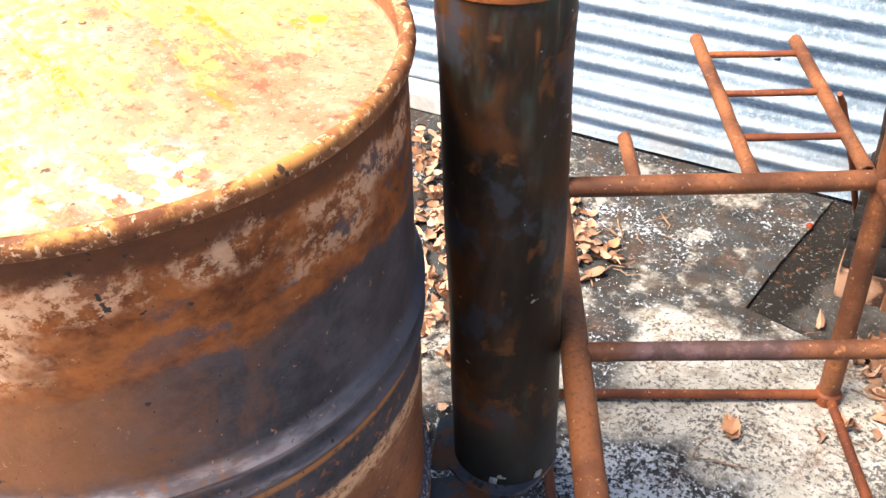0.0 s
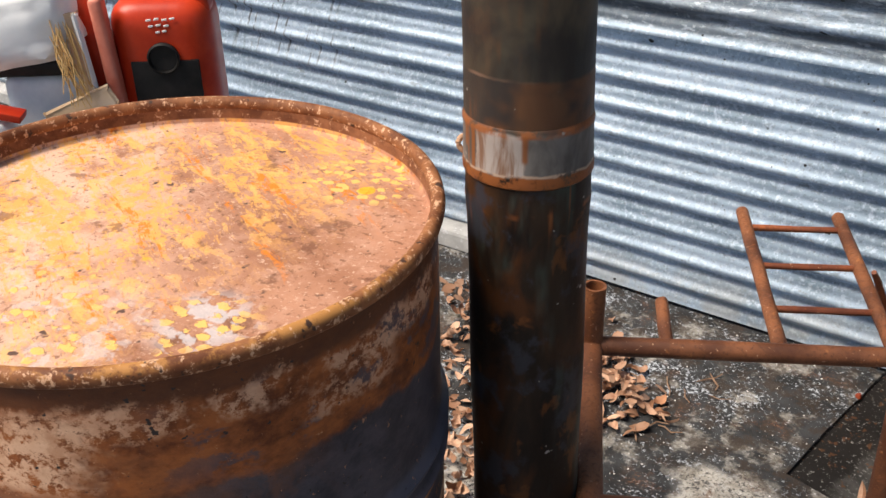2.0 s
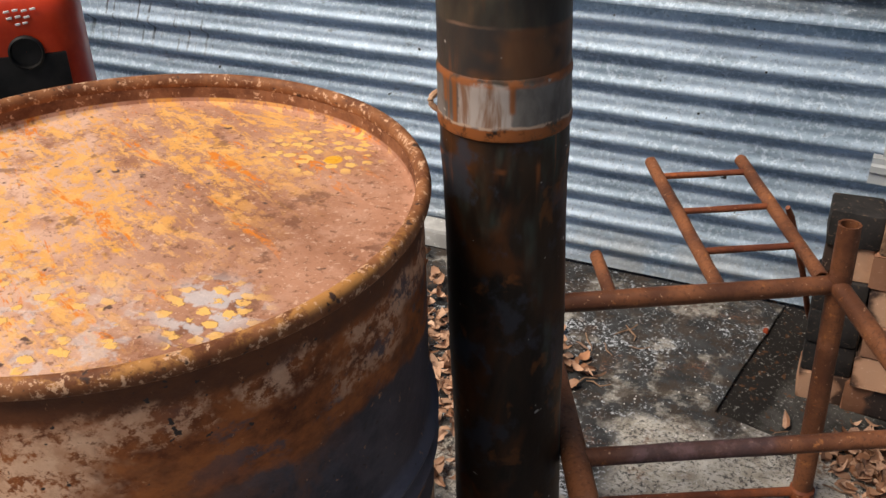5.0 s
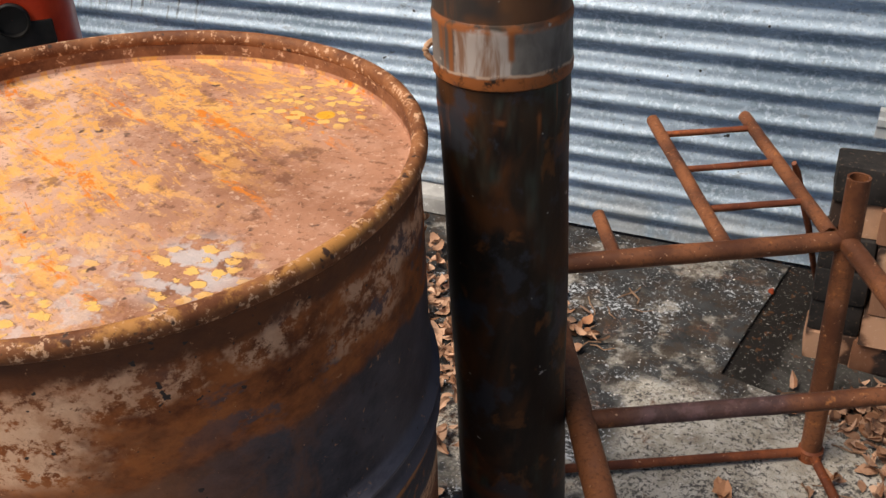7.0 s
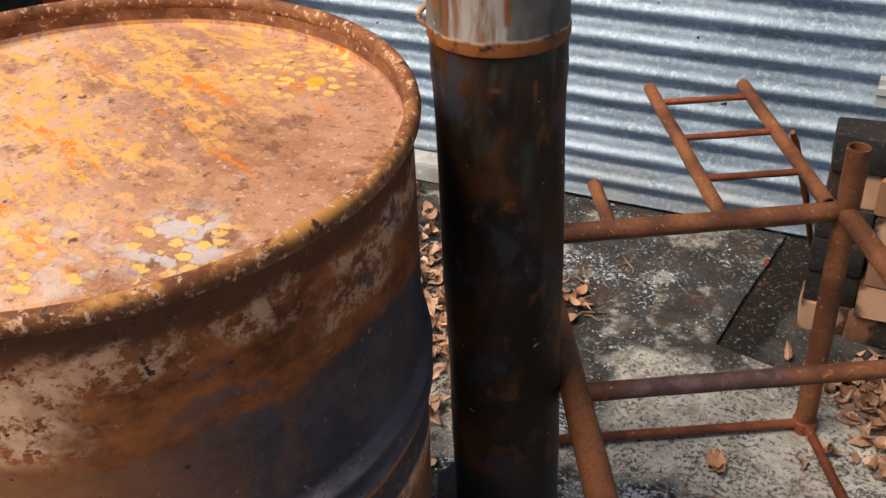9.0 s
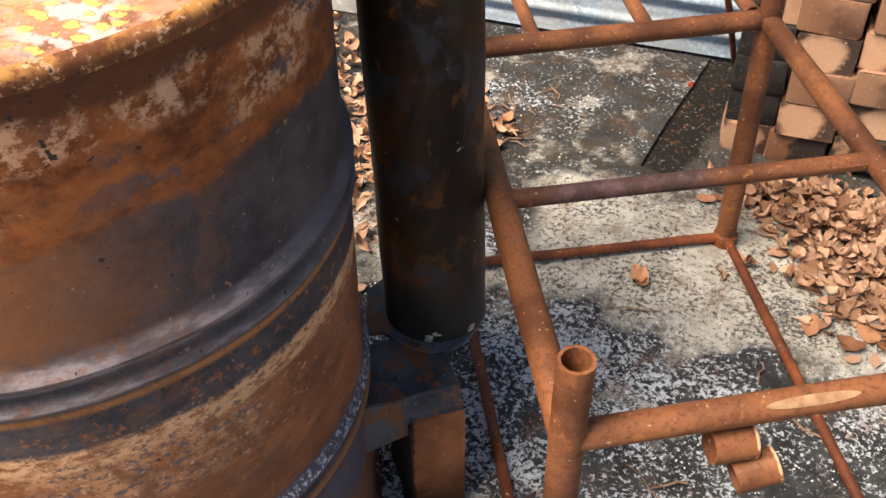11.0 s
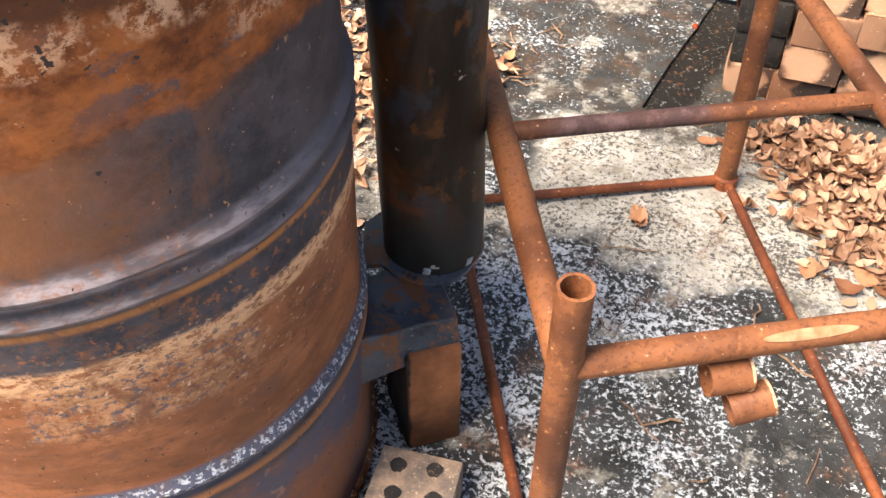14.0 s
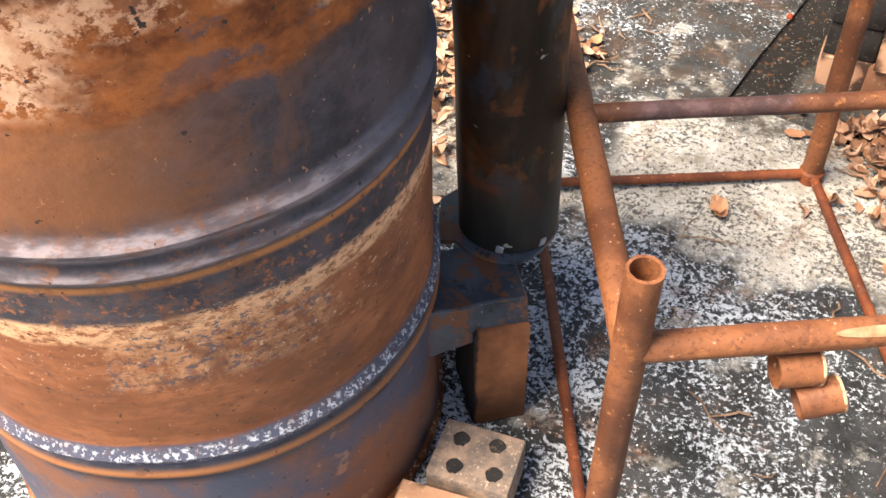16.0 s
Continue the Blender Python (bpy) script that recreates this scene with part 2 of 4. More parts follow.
def drum_lid():
    m = Mat("lichened_rusted_lid", 0.7)
    big, mid, fine = m.noise(6, 5, 0.65), m.noise(26, 5, 0.7), m.noise(110, 4, 0.75)
    c = m.mix(m.step(big, 0.3, 0.7), (0.28, 0.118, 0.064), (0.50, 0.25, 0.155))
    c = m.mix(m.both(m.step(mid, 0.48, 0.62), 0.55), c, (0.50, 0.27, 0.18))
    rosy = m.both(m.math("SUBTRACT", 1.0, m.step(m.math("ADD", m.math("ADD", m.x, m.math("MULTIPLY", m.y, 0.7)), m.math("MULTIPLY", big, 0.3)), 0.02, 0.26)), m.step(m.noise(15, 5, 0.7, off=(3, 3, 0)), 0.38, 0.55))
    c = m.mix(m.both(rosy, 0.85), c, (0.70, 0.43, 0.31))
    c = m.mix(m.both(m.step(fine, 0.55, 0.64), 0.7), c, (0.16, 0.065, 0.035))
    c = m.mix(m.both(m.step(m.noise(150, 4, 0.75, off=(6, 0, 0)), 0.57, 0.66), 0.6), c, (0.70, 0.45, 0.32))
    # orange growth in wandering streaks, denser away from the pipe
    along = m.noise(10, 6, 0.75, (0.55, 2.5, 1), 0.5, (0.3, 0.1, 0), 27)
    away = m.math("SUBTRACT", 1.0, m.step(m.x, 0.02, 0.20))
    c = m.mix(m.both(m.step(along, 0.475, 0.54), m.step(m.noise(80, 5, 0.75), 0.42, 0.53), away, 0.9), c, (0.72, 0.345, 0.085))
    c = m.mix(m.both(m.step(m.noise(30, 6, 0.75, (0.8, 1.7, 1), 0.3, (5, 2, 0), 27), 0.53, 0.60), away, 0.8), c, (0.78, 0.40, 0.125))
    deep = m.noise(12, 6, 0.75, (0.6, 2.6, 1), 0.6, (4.3, 0.6, 0), 27)
    c = m.mix(m.both(m.step(deep, 0.575, 0.625), m.step(m.noise(85, 4, 0.7, off=(2, 2, 0)), 0.40, 0.52), m.math("SUBTRACT", 1.0, m.step(m.x, 0.12, 0.22)), 0.95), c, (0.66, 0.19, 0.018))
    c = m.mix(m.both(m.step(m.noise(19, 5, 0.7, off=(9, 3, 0)), 0.58, 0.66), 0.65), c, (0.14, 0.055, 0.03))
    # round yellow colonies near the back edge and towards the front edge
    dots = m.math("SUBTRACT", 1.0, m.step(m.math("ADD", m.cells(58, (1, 1.25, 0.01)), m.math("MULTIPLY", m.math("SUBTRACT", m.noise(120, 4, 0.7), 0.5), 0.9)), 0.32, 0.42))
    near = m.math("SUBTRACT", 1.0, m.step(m.math("ABSOLUTE", m.math("SUBTRACT", m.math("SQRT", m.math("ADD", m.math("POWER", m.math("SUBTRACT", m.x, 0.11), 2.0), m.math("POWER", m.math("SUBTRACT", m.y, 0.20), 2.0))), 0.0)), 0.05, 0.075))
    front = m.math("SUBTRACT", 1.0, m.step(m.math("SQRT", m.math("ADD", m.math("POWER", m.math("SUBTRACT", m.x, 0.17), 2.0), m.math("POWER", m.math("ADD", m.y, 0.10), 2.0))), 0.02, 0.065))
    south = m.both(m.math("SUBTRACT", 1.0, m.step(m.y, -0.16, -0.06)), m.step(m.noise(22, 3, off=(8, 0, 0)), 0.46, 0.52))
    pale = m.both(m.math("MAXIMUM", front, m.both(south, 0.6)), m.step(m.noise(42, 4, 0.6, off=(0, 0, 6)), 0.47, 0.54))
    c = m.mix(m.both(pale, 0.7), c, (0.56, 0.52, 0.52))
    spots = m.both(dots, m.math("MAXIMUM", near, m.math("MAXIMUM", front, south)))
    c = m.mix(spots, c, (0.78, 0.44, 0.13))
    lone = m.math("SUBTRACT", 1.0, m.step(m.cells(11, (1, 1, 0.01), (0.7, 0.2, 0)), 0.09, 0.12))
    c = m.mix(lone, c, (0.76, 0.36, 0.03))
    c = m.mix(m.step(m.noise(36, 3, 0.6, off=(2, 9, 0)), 0.66, 0.71), c, (0.11, 0.06, 0.045))
    wall_ = m.mix(m.step(fine, 0.58, 0.66), m.mix(m.step(mid, 0.35, 0.65), (0.13, 0.045, 0.02), (0.27, 0.11, 0.05)), (0.62, 0.36, 0.22))
    c = m.mix(m.step(m.z, 0.8125, 0.8145), c, wall_)
    return m.done(c, m.mixf(mid, 0.6, 0.9), m.math("ADD", m.math("ADD", fine, mid), spots), 0.55, 0.0016)


def flue_steel():
    m = Mat("sooty_flue_steel", 0.5, 0.0, 0.2)
    streak = m.noise(14, 5, 0.65, (1, 1, 0.22))
    fine = m.noise(70, 4, 0.7)
    blot = m.noise(11, 4, 0.55, (1, 1, 0.6), 0.6, (3, 3, 3))
    around = m.math("ARCTAN2", m.math("SUBTRACT", m.y, 0.2425), m.math("SUBTRACT", m.x, 0.2912))
    zz = m.math("ADD", m.z, m.math("MULTIPLY", m.math("SUBTRACT", m.noise(20, 3), 0.5), 0.012))
    c = m.mix(m.step(streak, 0.35, 0.65), (0.006, 0.0045, 0.004), (0.028, 0.016, 0.009))
    # brown rust blooms, blue-grey scale and green-grey bare runs
    c = m.mix(m.both(m.step(blot, 0.46, 0.60), 0.85), c, (0.066, 0.023, 0.007))
    c = m.mix(m.both(m.step(m.noise(24, 4, 0.6, (1, 1, 0.7), 0.3, (8, 2, 5)), 0.58, 0.66), 0.75), c, (0.12, 0.042, 0.011))
    c = m.mix(m.both(m.step(m.noise(13, 4, 0.6, (1, 1, 0.28), off=(7, 0, 1)), 0.55, 0.66), 0.65), c, (0.045, 0.062, 0.052))
    c = m.mix(m.both(m.step(m.noise(16, 5, 0.6, (1, 1, 0.8), off=(1, 8, 2)), 0.52, 0.60), 0.7), c, (0.032, 0.035, 0.045))
    low = m.math("SUBTRACT", 1.0, m.step(zz, 0.30, 0.36))
    c = m.mix(m.both(low, 0.8), c, (0.016, 0.015, 0.015))
    c = m.mix(m.both(m.band(zz, 0.335, 0.348, 0.006), m.step(m.noise(9, 3, off=(0, 2, 0)), 0.4, 0.55), 0.7), c, (0.12, 0.035, 0.010))
    # upper length: olive-grey with soft brown runs
    up = m.step(m.z, 0.905, 0.92)
    c = m.mix(m.both(up, 0.8), c, m.mix(m.step(blot, 0.36, 0.62), (0.026, 0.023, 0.022), (0.085, 0.070, 0.048)))
    c = m.mix(m.both(up, m.step(m.noise(12, 4, 0.6, (1, 1, 0.25), 0.3, (2, 7, 3)), 0.54, 0.64), 0.75), c, (0.125, 0.050, 0.018))
    c = m.mix(m.both(m.band(zz, 0.918, 0.965, 0.003), 0.6), c, m.mix(m.step(m.noise(10, 3, off=(5, 0, 2)), 0.44, 0.56), (0.026, 0.024, 0.026), (0.14, 0.055, 0.022)))
    c = m.mix(m.both(m.band(zz, 0.964, 0.967, 0.0012), m.step(m.noise(9, 2), 0.45, 0.55), 0.8), c, (0.20, 0.12, 0.085))
    # galvanised sleeve: bare zinc on one side, stained round the rest
    sleeve = m.band(zz, 0.870, 0.914, 0.002)
    zinc = m.mix(m.step(m.noise(20, 5, 0.6, (1, 1, 0.5), 0.3), 0.40, 0.62), (0.070, 0.062, 0.056), (0.155, 0.142, 0.132))
    c = m.mix(sleeve, c, zinc)
    bare = m.both(sleeve, m.band(m.math("ADD", around, m.math("MULTIPLY", m.math("SUBTRACT", fine, 0.5), 0.12)), -1.92, -1.10, 0.03))
    c = m.mix(m.both(bare, 0.9), c, m.mix(m.step(m.noise(46, 4, 0.6, (1, 1, 0.25), 0.4, (3, 0, 0)), 0.40, 0.58), (0.20, 0.11, 0.07), (0.38, 0.33, 0.30)))
    for edge, reach in ((-1.98, 0.868), (-1.10, 0.886), (-2.20, 0.888)):
        c = m.mix(m.both(m.band(m.math("ADD", around, m.math("MULTIPLY", m.math("SUBTRACT", streak, 0.5), 0.15)), edge - 0.045, edge + 0.045, 0.03), m.band(m.z, reach, 0.916, 0.003), 0.9), c, (0.21, 0.070, 0.020))
    run = m.both(m.step(m.noise(40, 3, 0.6, (1, 1, 0.08)), 0.56, 0.64), m.band(m.z, 0.80, 0.93, 0.02))
    c = m.mix(m.both(run, 0.7), c, (0.22, 0.070, 0.020))
    ring = m.math("MAXIMUM", m.band(zz, 0.858, 0.870, 0.002), m.math("MAXIMUM", m.both(m.band(zz, 0.824, 0.830, 0.002), m.step(m.noise(10, 3, off=(4, 0, 0)), 0.42, 0.5), 0.9), m.both(m.band(zz, 0.911, 0.919, 0.002), m.step(m.noise(12, 3), 0.40, 0.5))))
    c = m.mix(m.both(ring, m.step(fine, 0.3, 0.5), 0.85), c, (0.26, 0.082, 0.024))
    c = m.mix(m.both(m.band(zz, 0.8695, 0.8720, 0.001), m.step(fine, 0.4, 0.5), 0.8), c, (0.42, 0.30, 0.22))
    c = m.mix(m.step(m.noise(60, 2, 0.5, off=(1, 1, 5)), 0.73, 0.76), c, (0.3, 0.28, 0.26))
    return m.done(c, m.mixf(streak, 0.36, 0.62), m.math("ADD", fine, m.math("MULTIPLY", streak, 2.0)), 0.3, 0.0012)


def zinc_sheet():
    m = Mat("weathered_zinc", 0.5, 0.25, 0.4)
    spangle = m.noise(90, 3, 0.7)
    stain = m.noise(7, 6, 0.7, (0.5, 1, 2.0))
    c = m.mix(m.step(stain, 0.3, 0.7), (0.33, 0.43, 0.53), (0.63, 0.75, 0.88))
    c = m.mix(m.both(m.step(spangle, 0.50, 0.62), 0.65), c, (0.78, 0.87, 0.96))
    c = m.mix(m.both(m.step(m.noise(150, 4, 0.75, off=(1, 4, 0)), 0.55, 0.66), 0.45), c, (0.12, 0.14, 0.17))
    c = m.mix(m.both(m.step(m.noise(30, 5, 0.75, (0.6, 1, 1.6), off=(3, 0, 0)), 0.60, 0.68), 0.55), c, (0.20, 0.22, 0.25))
    # dark runs from the lap at one end, rust at their head
    runs = m.both(m.step(m.noise(85, 2, 0.5, (1, 0.0, 0.02)), 0.56, 0.63), m.step(m.noise(26, 3, 0.6, (1, 0.0, 1), off=(1, 0, 7)), 0.44, 0.54), m.math("SUBTRACT", 1.0, m.step(m.x, -0.98, -0.88)), m.band(m.z, 0.40, 0.64, 0.06))
    c = m.mix(m.both(runs, 0.8), c, (0.06, 0.055, 0.06))
    head = m.both(m.band(m.math("ADD", m.z, m.math("MULTIPLY", m.noise(16, 4, 0.6, (1, 0, 0.3), off=(0, 0, 3)), 0.06)), 0.628, 0.70, 0.012), m.math("SUBTRACT", 1.0, m.step(m.x, -0.98, -0.70)), m.step(m.noise(9, 4, off=(0, 0, 3)), 0.34, 0.46))
    c = m.mix(m.both(head, 0.85), c, m.mix(m.step(m.x, -0.98, -0.80), (0.085, 0.045, 0.026), (0.30, 0.22, 0.15)))
    # upper sheets: soot-dark weathering with bare bright scabs
    upper = m.step(m.z, 0.650, 0.665)
    c = m.mix(m.both(upper, m.step(m.noise(5, 6, 0.72, (0.5, 1, 2.4), 0.2, (4, 0, 1)), 0.34, 0.52), 0.62), c, (0.055, 0.065, 0.080))
    c = m.mix(m.both(upper, m.step(m.noise(44, 6, 0.75, (0.7, 1, 1.5), 0.2, (0, 2, 5)), 0.55, 0.62), 0.7), c, (0.70, 0.78, 0.86))
    dust = m.both(m.math("SUBTRACT", 1.0, m.step(m.z, 0.03, 0.16)), m.step(m.noise(12, 5, off=(0, 0, 8)), 0.35, 0.6))
    c = m.mix(m.both(dust, 0.5), c, (0.55, 0.52, 0.48))
    c = m.mix(m.step(m.noise(48, 1, 0.4, off=(6, 0, 2)), 0.785, 0.795), c, (0.03, 0.03, 0.03))
    return m.done(c, m.mixf(stain, 0.38, 0.58), m.math("ADD", spangle, stain), 0.18, 0.001, m.mixf(stain, 0.2, 0.45))


def old_concrete():
    m = Mat("stained_flecked_concrete", 0.85)
    big, mid = m.noise(3.2, 6, 0.65, (1, 1, 0.2)), m.noise(16, 5, 0.7)
    grit = m.noise(230, 3, 0.65, (1, 1, 0.3))
    flake = m.noise(115, 8, 0.78, (1, 1, 0.3), 0.3, (3, 1, 0))
    light = m.mix(m.step(mid, 0.3, 0.7), (0.31, 0.275, 0.225), (0.58, 0.54, 0.48))
    light = m.mix(m.both(m.step(m.noise(45, 5, 0.7, off=(5, 5, 0)), 0.48, 0.62), 0.5), light, (0.60, 0.58, 0.56))
    dark = m.mix(m.step(mid, 0.35, 0.65), (0.010, 0.011, 0.013), (0.037, 0.039, 0.043))
    wob = m.math("MULTIPLY", m.math("SUBTRACT", m.noise(5.5, 6, 0.68, (1, 1, 0.2), 0, (6, 6, 0)), 0.5), 0.46)
    yy = m.math("ADD", m.y, wob)
    # black growth: one sheet across the front, patches towards the wall
    front = m.math("SUBTRACT", 1.0, m.step(yy, 0.49, 0.56))
    back = m.both(m.step(m.math("ADD", yy, m.math("MULTIPLY", m.x, -0.40)), 0.64, 0.72), m.step(big, 0.26, 0.38))
    tri = m.both(m.band(m.math("ADD", yy, m.math("MULTIPLY", m.x, 0.9)), 0.86, 1.05, 0.02), m.math("SUBTRACT", 1.0, m.step(m.x, 0.30, 0.36)))
    black = m.math("MAXIMUM", front, m.math("MAXIMUM", back, tri))
    bare = m.step(m.math("ADD", m.noise(8.5, 6, 0.72, (1, 1, 0.2), 0, (1, 7, 0)), m.both(m.step(m.y, 0.7, 0.9), 0.05)), 0.57, 0.66)
    black = m.both(black, m.math("SUBTRACT", 1.0, m.both(bare, 0.6)))
    c = m.mix(m.both(black, 0.97), light, dark)
    # pale flakes on the black, in drifts, and black grit on the pale
    drift = m.math("MULTIPLY", m.math("SUBTRACT", m.noise(6, 5, 0.7, off=(2, 5, 0)), 0.5), 0.55)
    thick = m.math("SUBTRACT", m.both(m.math("SUBTRACT", 1.0, m.step(m.y, 0.50, 0.75)), 0.040), 0.030)
    thick = m.math("ADD", thick, m.both(m.band(m.math("ADD", m.x, m.math("MULTIPLY", wob, 0.5)), 0.05, 0.70, 0.12), m.band(yy, -0.35, 0.47, 0.13), 0.022))
    thick = m.math("SUBTRACT", thick, m.both(m.band(m.math("ADD", m.x, m.math("MULTIPLY", wob, 1.2)), 0.80, 1.45, 0.18), m.band(yy, -0.30, 0.40, 0.15), 0.045))
    c = m.mix(m.both(black, m.step(m.math("ADD", m.math("ADD", flake, drift), thick), 0.54, 0.575), 0.92), c, (0.57, 0.60, 0.645))
    c = m.mix(m.both(m.math("SUBTRACT", 1.0, black), m.step(m.math("SUBTRACT", m.noise(120, 8, 0.78, (1, 1, 0.3), 0.3, (9, 1, 0)), m.math("MULTIPLY", drift, 0.7)), 0.52, 0.55), 0.9), c, (0.055, 0.052, 0.054))
    c = m.mix(m.both(m.step(m.noise(10, 5, 0.7, off=(0, 4, 0)), 0.53, 0.66), m.step(flake, 0.45, 0.56), 0.8), c, (0.16, 0.072, 0.036))
    c = m.mix(m.both(m.step(yy, 0.72, 0.92), m.step(m.noise(21, 6, 0.75, off=(3, 8, 0)), 0.47, 0.58), 0.75), c, (0.050, 0.034, 0.024))
    c = m.mix(m.step(grit, 0.72, 0.75), c, (0.8, 0.79, 0.78))
    # darker on the slab's broken edge, below its top
    c = m.mix(m.both(m.math("SUBTRACT", 1.0, m.step(m.z, -0.006, -0.001)), 0.5), c, (0.085, 0.075, 0.066))
    return m.done(c, 0.88, m.math("ADD", m.math("ADD", grit, flake), mid), 0.8, 0.003)


def low_floor():
    m = Mat("dark_gritty_floor", 0.85)
    mid, grit = m.noise(13, 5, 0.7), m.noise(130, 3, 0.7)
    c = m.mix(m.step(mid, 0.35, 0.65), (0.055, 0.052, 0.048), (0.135, 0.127, 0.117))
    # darker ragged band along the slab edge
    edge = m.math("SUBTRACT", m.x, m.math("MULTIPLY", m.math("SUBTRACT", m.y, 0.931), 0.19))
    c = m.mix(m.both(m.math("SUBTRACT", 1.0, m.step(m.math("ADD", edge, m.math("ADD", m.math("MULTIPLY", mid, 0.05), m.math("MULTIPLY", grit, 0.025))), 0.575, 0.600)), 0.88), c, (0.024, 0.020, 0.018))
    c = m.mix(m.step(m.noise(150, 5, 0.75, off=(4, 0, 1)), 0.60, 0.65), c, (0.6, 0.58, 0.55))
    c = m.mix(m.both(m.step(m.noise(60, 3, off=(1, 0, 0)), 0.6, 0.68), 0.6), c, (0.24, 0.10, 0.04))
    return m.done(c, 0.85, m.math("ADD", grit, mid), 0.6, 0.003)


def plain_rough(name, a, b, scale=20.0, rough=0.8, fleck=None, bump=0.4):
    m = Mat(name, rough)
    big, fine = m.noise(scale, 5, 0.65), m.noise(scale * 7, 3, 0.7)
    c = m.mix(m.step(big, 0.3, 0.7), a, b)
    if fleck:
        c = m.mix(m.step(fine, 0.60, 0.66), c, fleck)
    return m.done(c, rough, m.math("ADD", big, fine), bump, 0.0015)


def brick_clay(name="salmon_and_sooty_brick", marked=None):
    m = Mat(name, 0.85)
    big, fine = m.noise(16, 4), m.noise(140, 3, 0.7)
    p = m.piece()
    c = m.mix(p, (0.25, 0.105, 0.056), (0.54, 0.31, 0.19))
    c = m.mix(m.both(m.step(big, 0.42, 0.62), 0.6), c, (0.34, 0.165, 0.095))
    if marked is False:
        c = m.mix(0.7, c, (0.27, 0.135, 0.082))
    # soot on parts of some bricks
    soot = m.step(m.math("ADD", m.noise(9, 3, off=(4, 2, 0)), m.math("MULTIPLY", m.math("SUBTRACT", m.math("FRACT", m.math("MULTIPLY", p, 7.3)), 0.5), 0.40)), 0.42, 0.50)
    c = m.mix(m.both(soot, 0.93 if marked is None else 0.75 if marked else 0.35), c, (0.028, 0.024, 0.023))
    # round clean patches burnt into some end faces
    disc = m.math("SQRT", m.math("ADD", m.math("POWER", m.math("SUBTRACT", m.x, m.math("SUBTRACT", m.math("MULTIPLY", p, 0.07), 0.035)), 2.0), m.math("POWER", m.z, 2.0)))
    disc = m.math("ADD", disc, m.math("MULTIPLY", m.math("SUBTRACT", m.noise(30, 3, off=(0, 3, 0)), 0.5), 0.035))
    odd = m.step(m.math("FRACT", m.math("MULTIPLY", p, 5.1)), 0.55, 0.58) if marked is None else (1.0 if marked else 0.0)
    c = m.mix(m.both(odd, m.step(disc, 0.034, 0.050), 0.9), c, (0.045, 0.028, 0.022))
    c = m.mix(m.both(odd, m.math("SUBTRACT", 1.0, m.step(disc, 0.030, 0.046)), 0.7), c, (0.60, 0.35, 0.22))
    c = m.mix(m.both(m.step(fine, 0.62, 0.68), 0.6), c, (0.68, 0.45, 0.33))
    return m.done(c, 0.85, m.math("ADD", big, fine), 0.45, 0.0018)


def sooty_end_brick():
    m = Mat("rust_stained_brick", 0.85)
    big, fine = m.noise(14, 5, 0.65), m.noise(98, 3, 0.7)
    c = m.mix(m.step(big, 0.3, 0.7), (0.14, 0.052, 0.022), (0.31, 0.118, 0.050))
    c = m.mix(m.step(m.noise(30, 3, 0.6, (1, 1, 2)), 0.68, 0.72), c, (0.50, 0.33, 0.24))
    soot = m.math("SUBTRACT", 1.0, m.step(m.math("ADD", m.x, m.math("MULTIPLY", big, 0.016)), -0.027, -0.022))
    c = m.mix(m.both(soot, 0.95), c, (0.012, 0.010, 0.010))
    return m.done(c, 0.85, m.math("ADD", big, fine), 0.4, 0.0015)


def burnt_steel():
    m = Mat("burnt_blue_steel", 0.4)
    big, fine = m.noise(22, 6, 0.72), m.noise(120, 4, 0.7)
    c = m.mix(m.step(m.noise(12, 4), 0.35, 0.65), (0.034, 0.041, 0.055), (0.080, 0.088, 0.106))
    c = m.mix(m.both(m.step(big, 0.50, 0.57), 0.9), c, (0.165, 0.062, 0.024))
    c = m.mix(m.both(m.step(m.noise(30, 5, 0.7, off=(4, 4, 4)), 0.58, 0.64), 0.8), c, (0.022, 0.020, 0.022))
    c = m.mix(m.step(fine, 0.66, 0.70), c, (0.24, 0.24, 0.25))
    return m.done(c, m.mixf(big, 0.3, 0.6), m.math("ADD", big, fine), 0.4, 0.0014)


def leaf_skin(name, a=(0.24, 0.10, 0.05), b=(0.78, 0.54, 0.40), by_piece=False):
    m = Mat(name, 0.65)
    v = m.piece() if by_piece else m.island()
    c = m.mix(v, a, b)
    c = m.mix(m.both(m.step(m.noise(60, 4), 0.5, 0.65), 0.5), c, (0.22, 0.09, 0.045))
    return m.done(c, 0.6, m.noise(120, 2), 0.3, 0.001)


FRAME = rusty_tube("rusted_tube_steel")
BLUED = rusty_tube("heat_blued_tube_steel", blued=(0.46, 0.63))
RODS = rusty_tube("rusted_rod_steel", (0.25, 0.066, 0.020), (0.10, 0.024, 0.009), (0.38, 0.10, 0.024))
GRIND = plain_rough("ground_bare_steel", (0.26, 0.135, 0.066), (0.42, 0.26, 0.15), 60, 0.5)
CUT = plain_rough("cut_edge_steel", (0.36, 0.19, 0.10), (0.56, 0.36, 0.23), 60, 0.5)
SIDE, RIM, LID, FLUE, ZINC = drum_side(), drum_rim(), drum_lid(), flue_steel(), zinc_sheet()
CONCRETE, FLOOR, BRICK = old_concrete(), low_floor(), brick_clay()
LEAVES = leaf_skin("dry_leaf", (0.19, 0.085, 0.042), (0.64, 0.40, 0.27))
STEEL_BOX = burnt_steel()
RED = plain_rough("faded_red_paint", (0.40, 0.024, 0.008), (0.56, 0.048, 0.014), 9, 0.35, None, 0.1)
RED_DARK = plain_rough("dark_red_paint", (0.10, 0.010, 0.006), (0.2, 0.02, 0.01), 9, 0.4, None, 0.1)
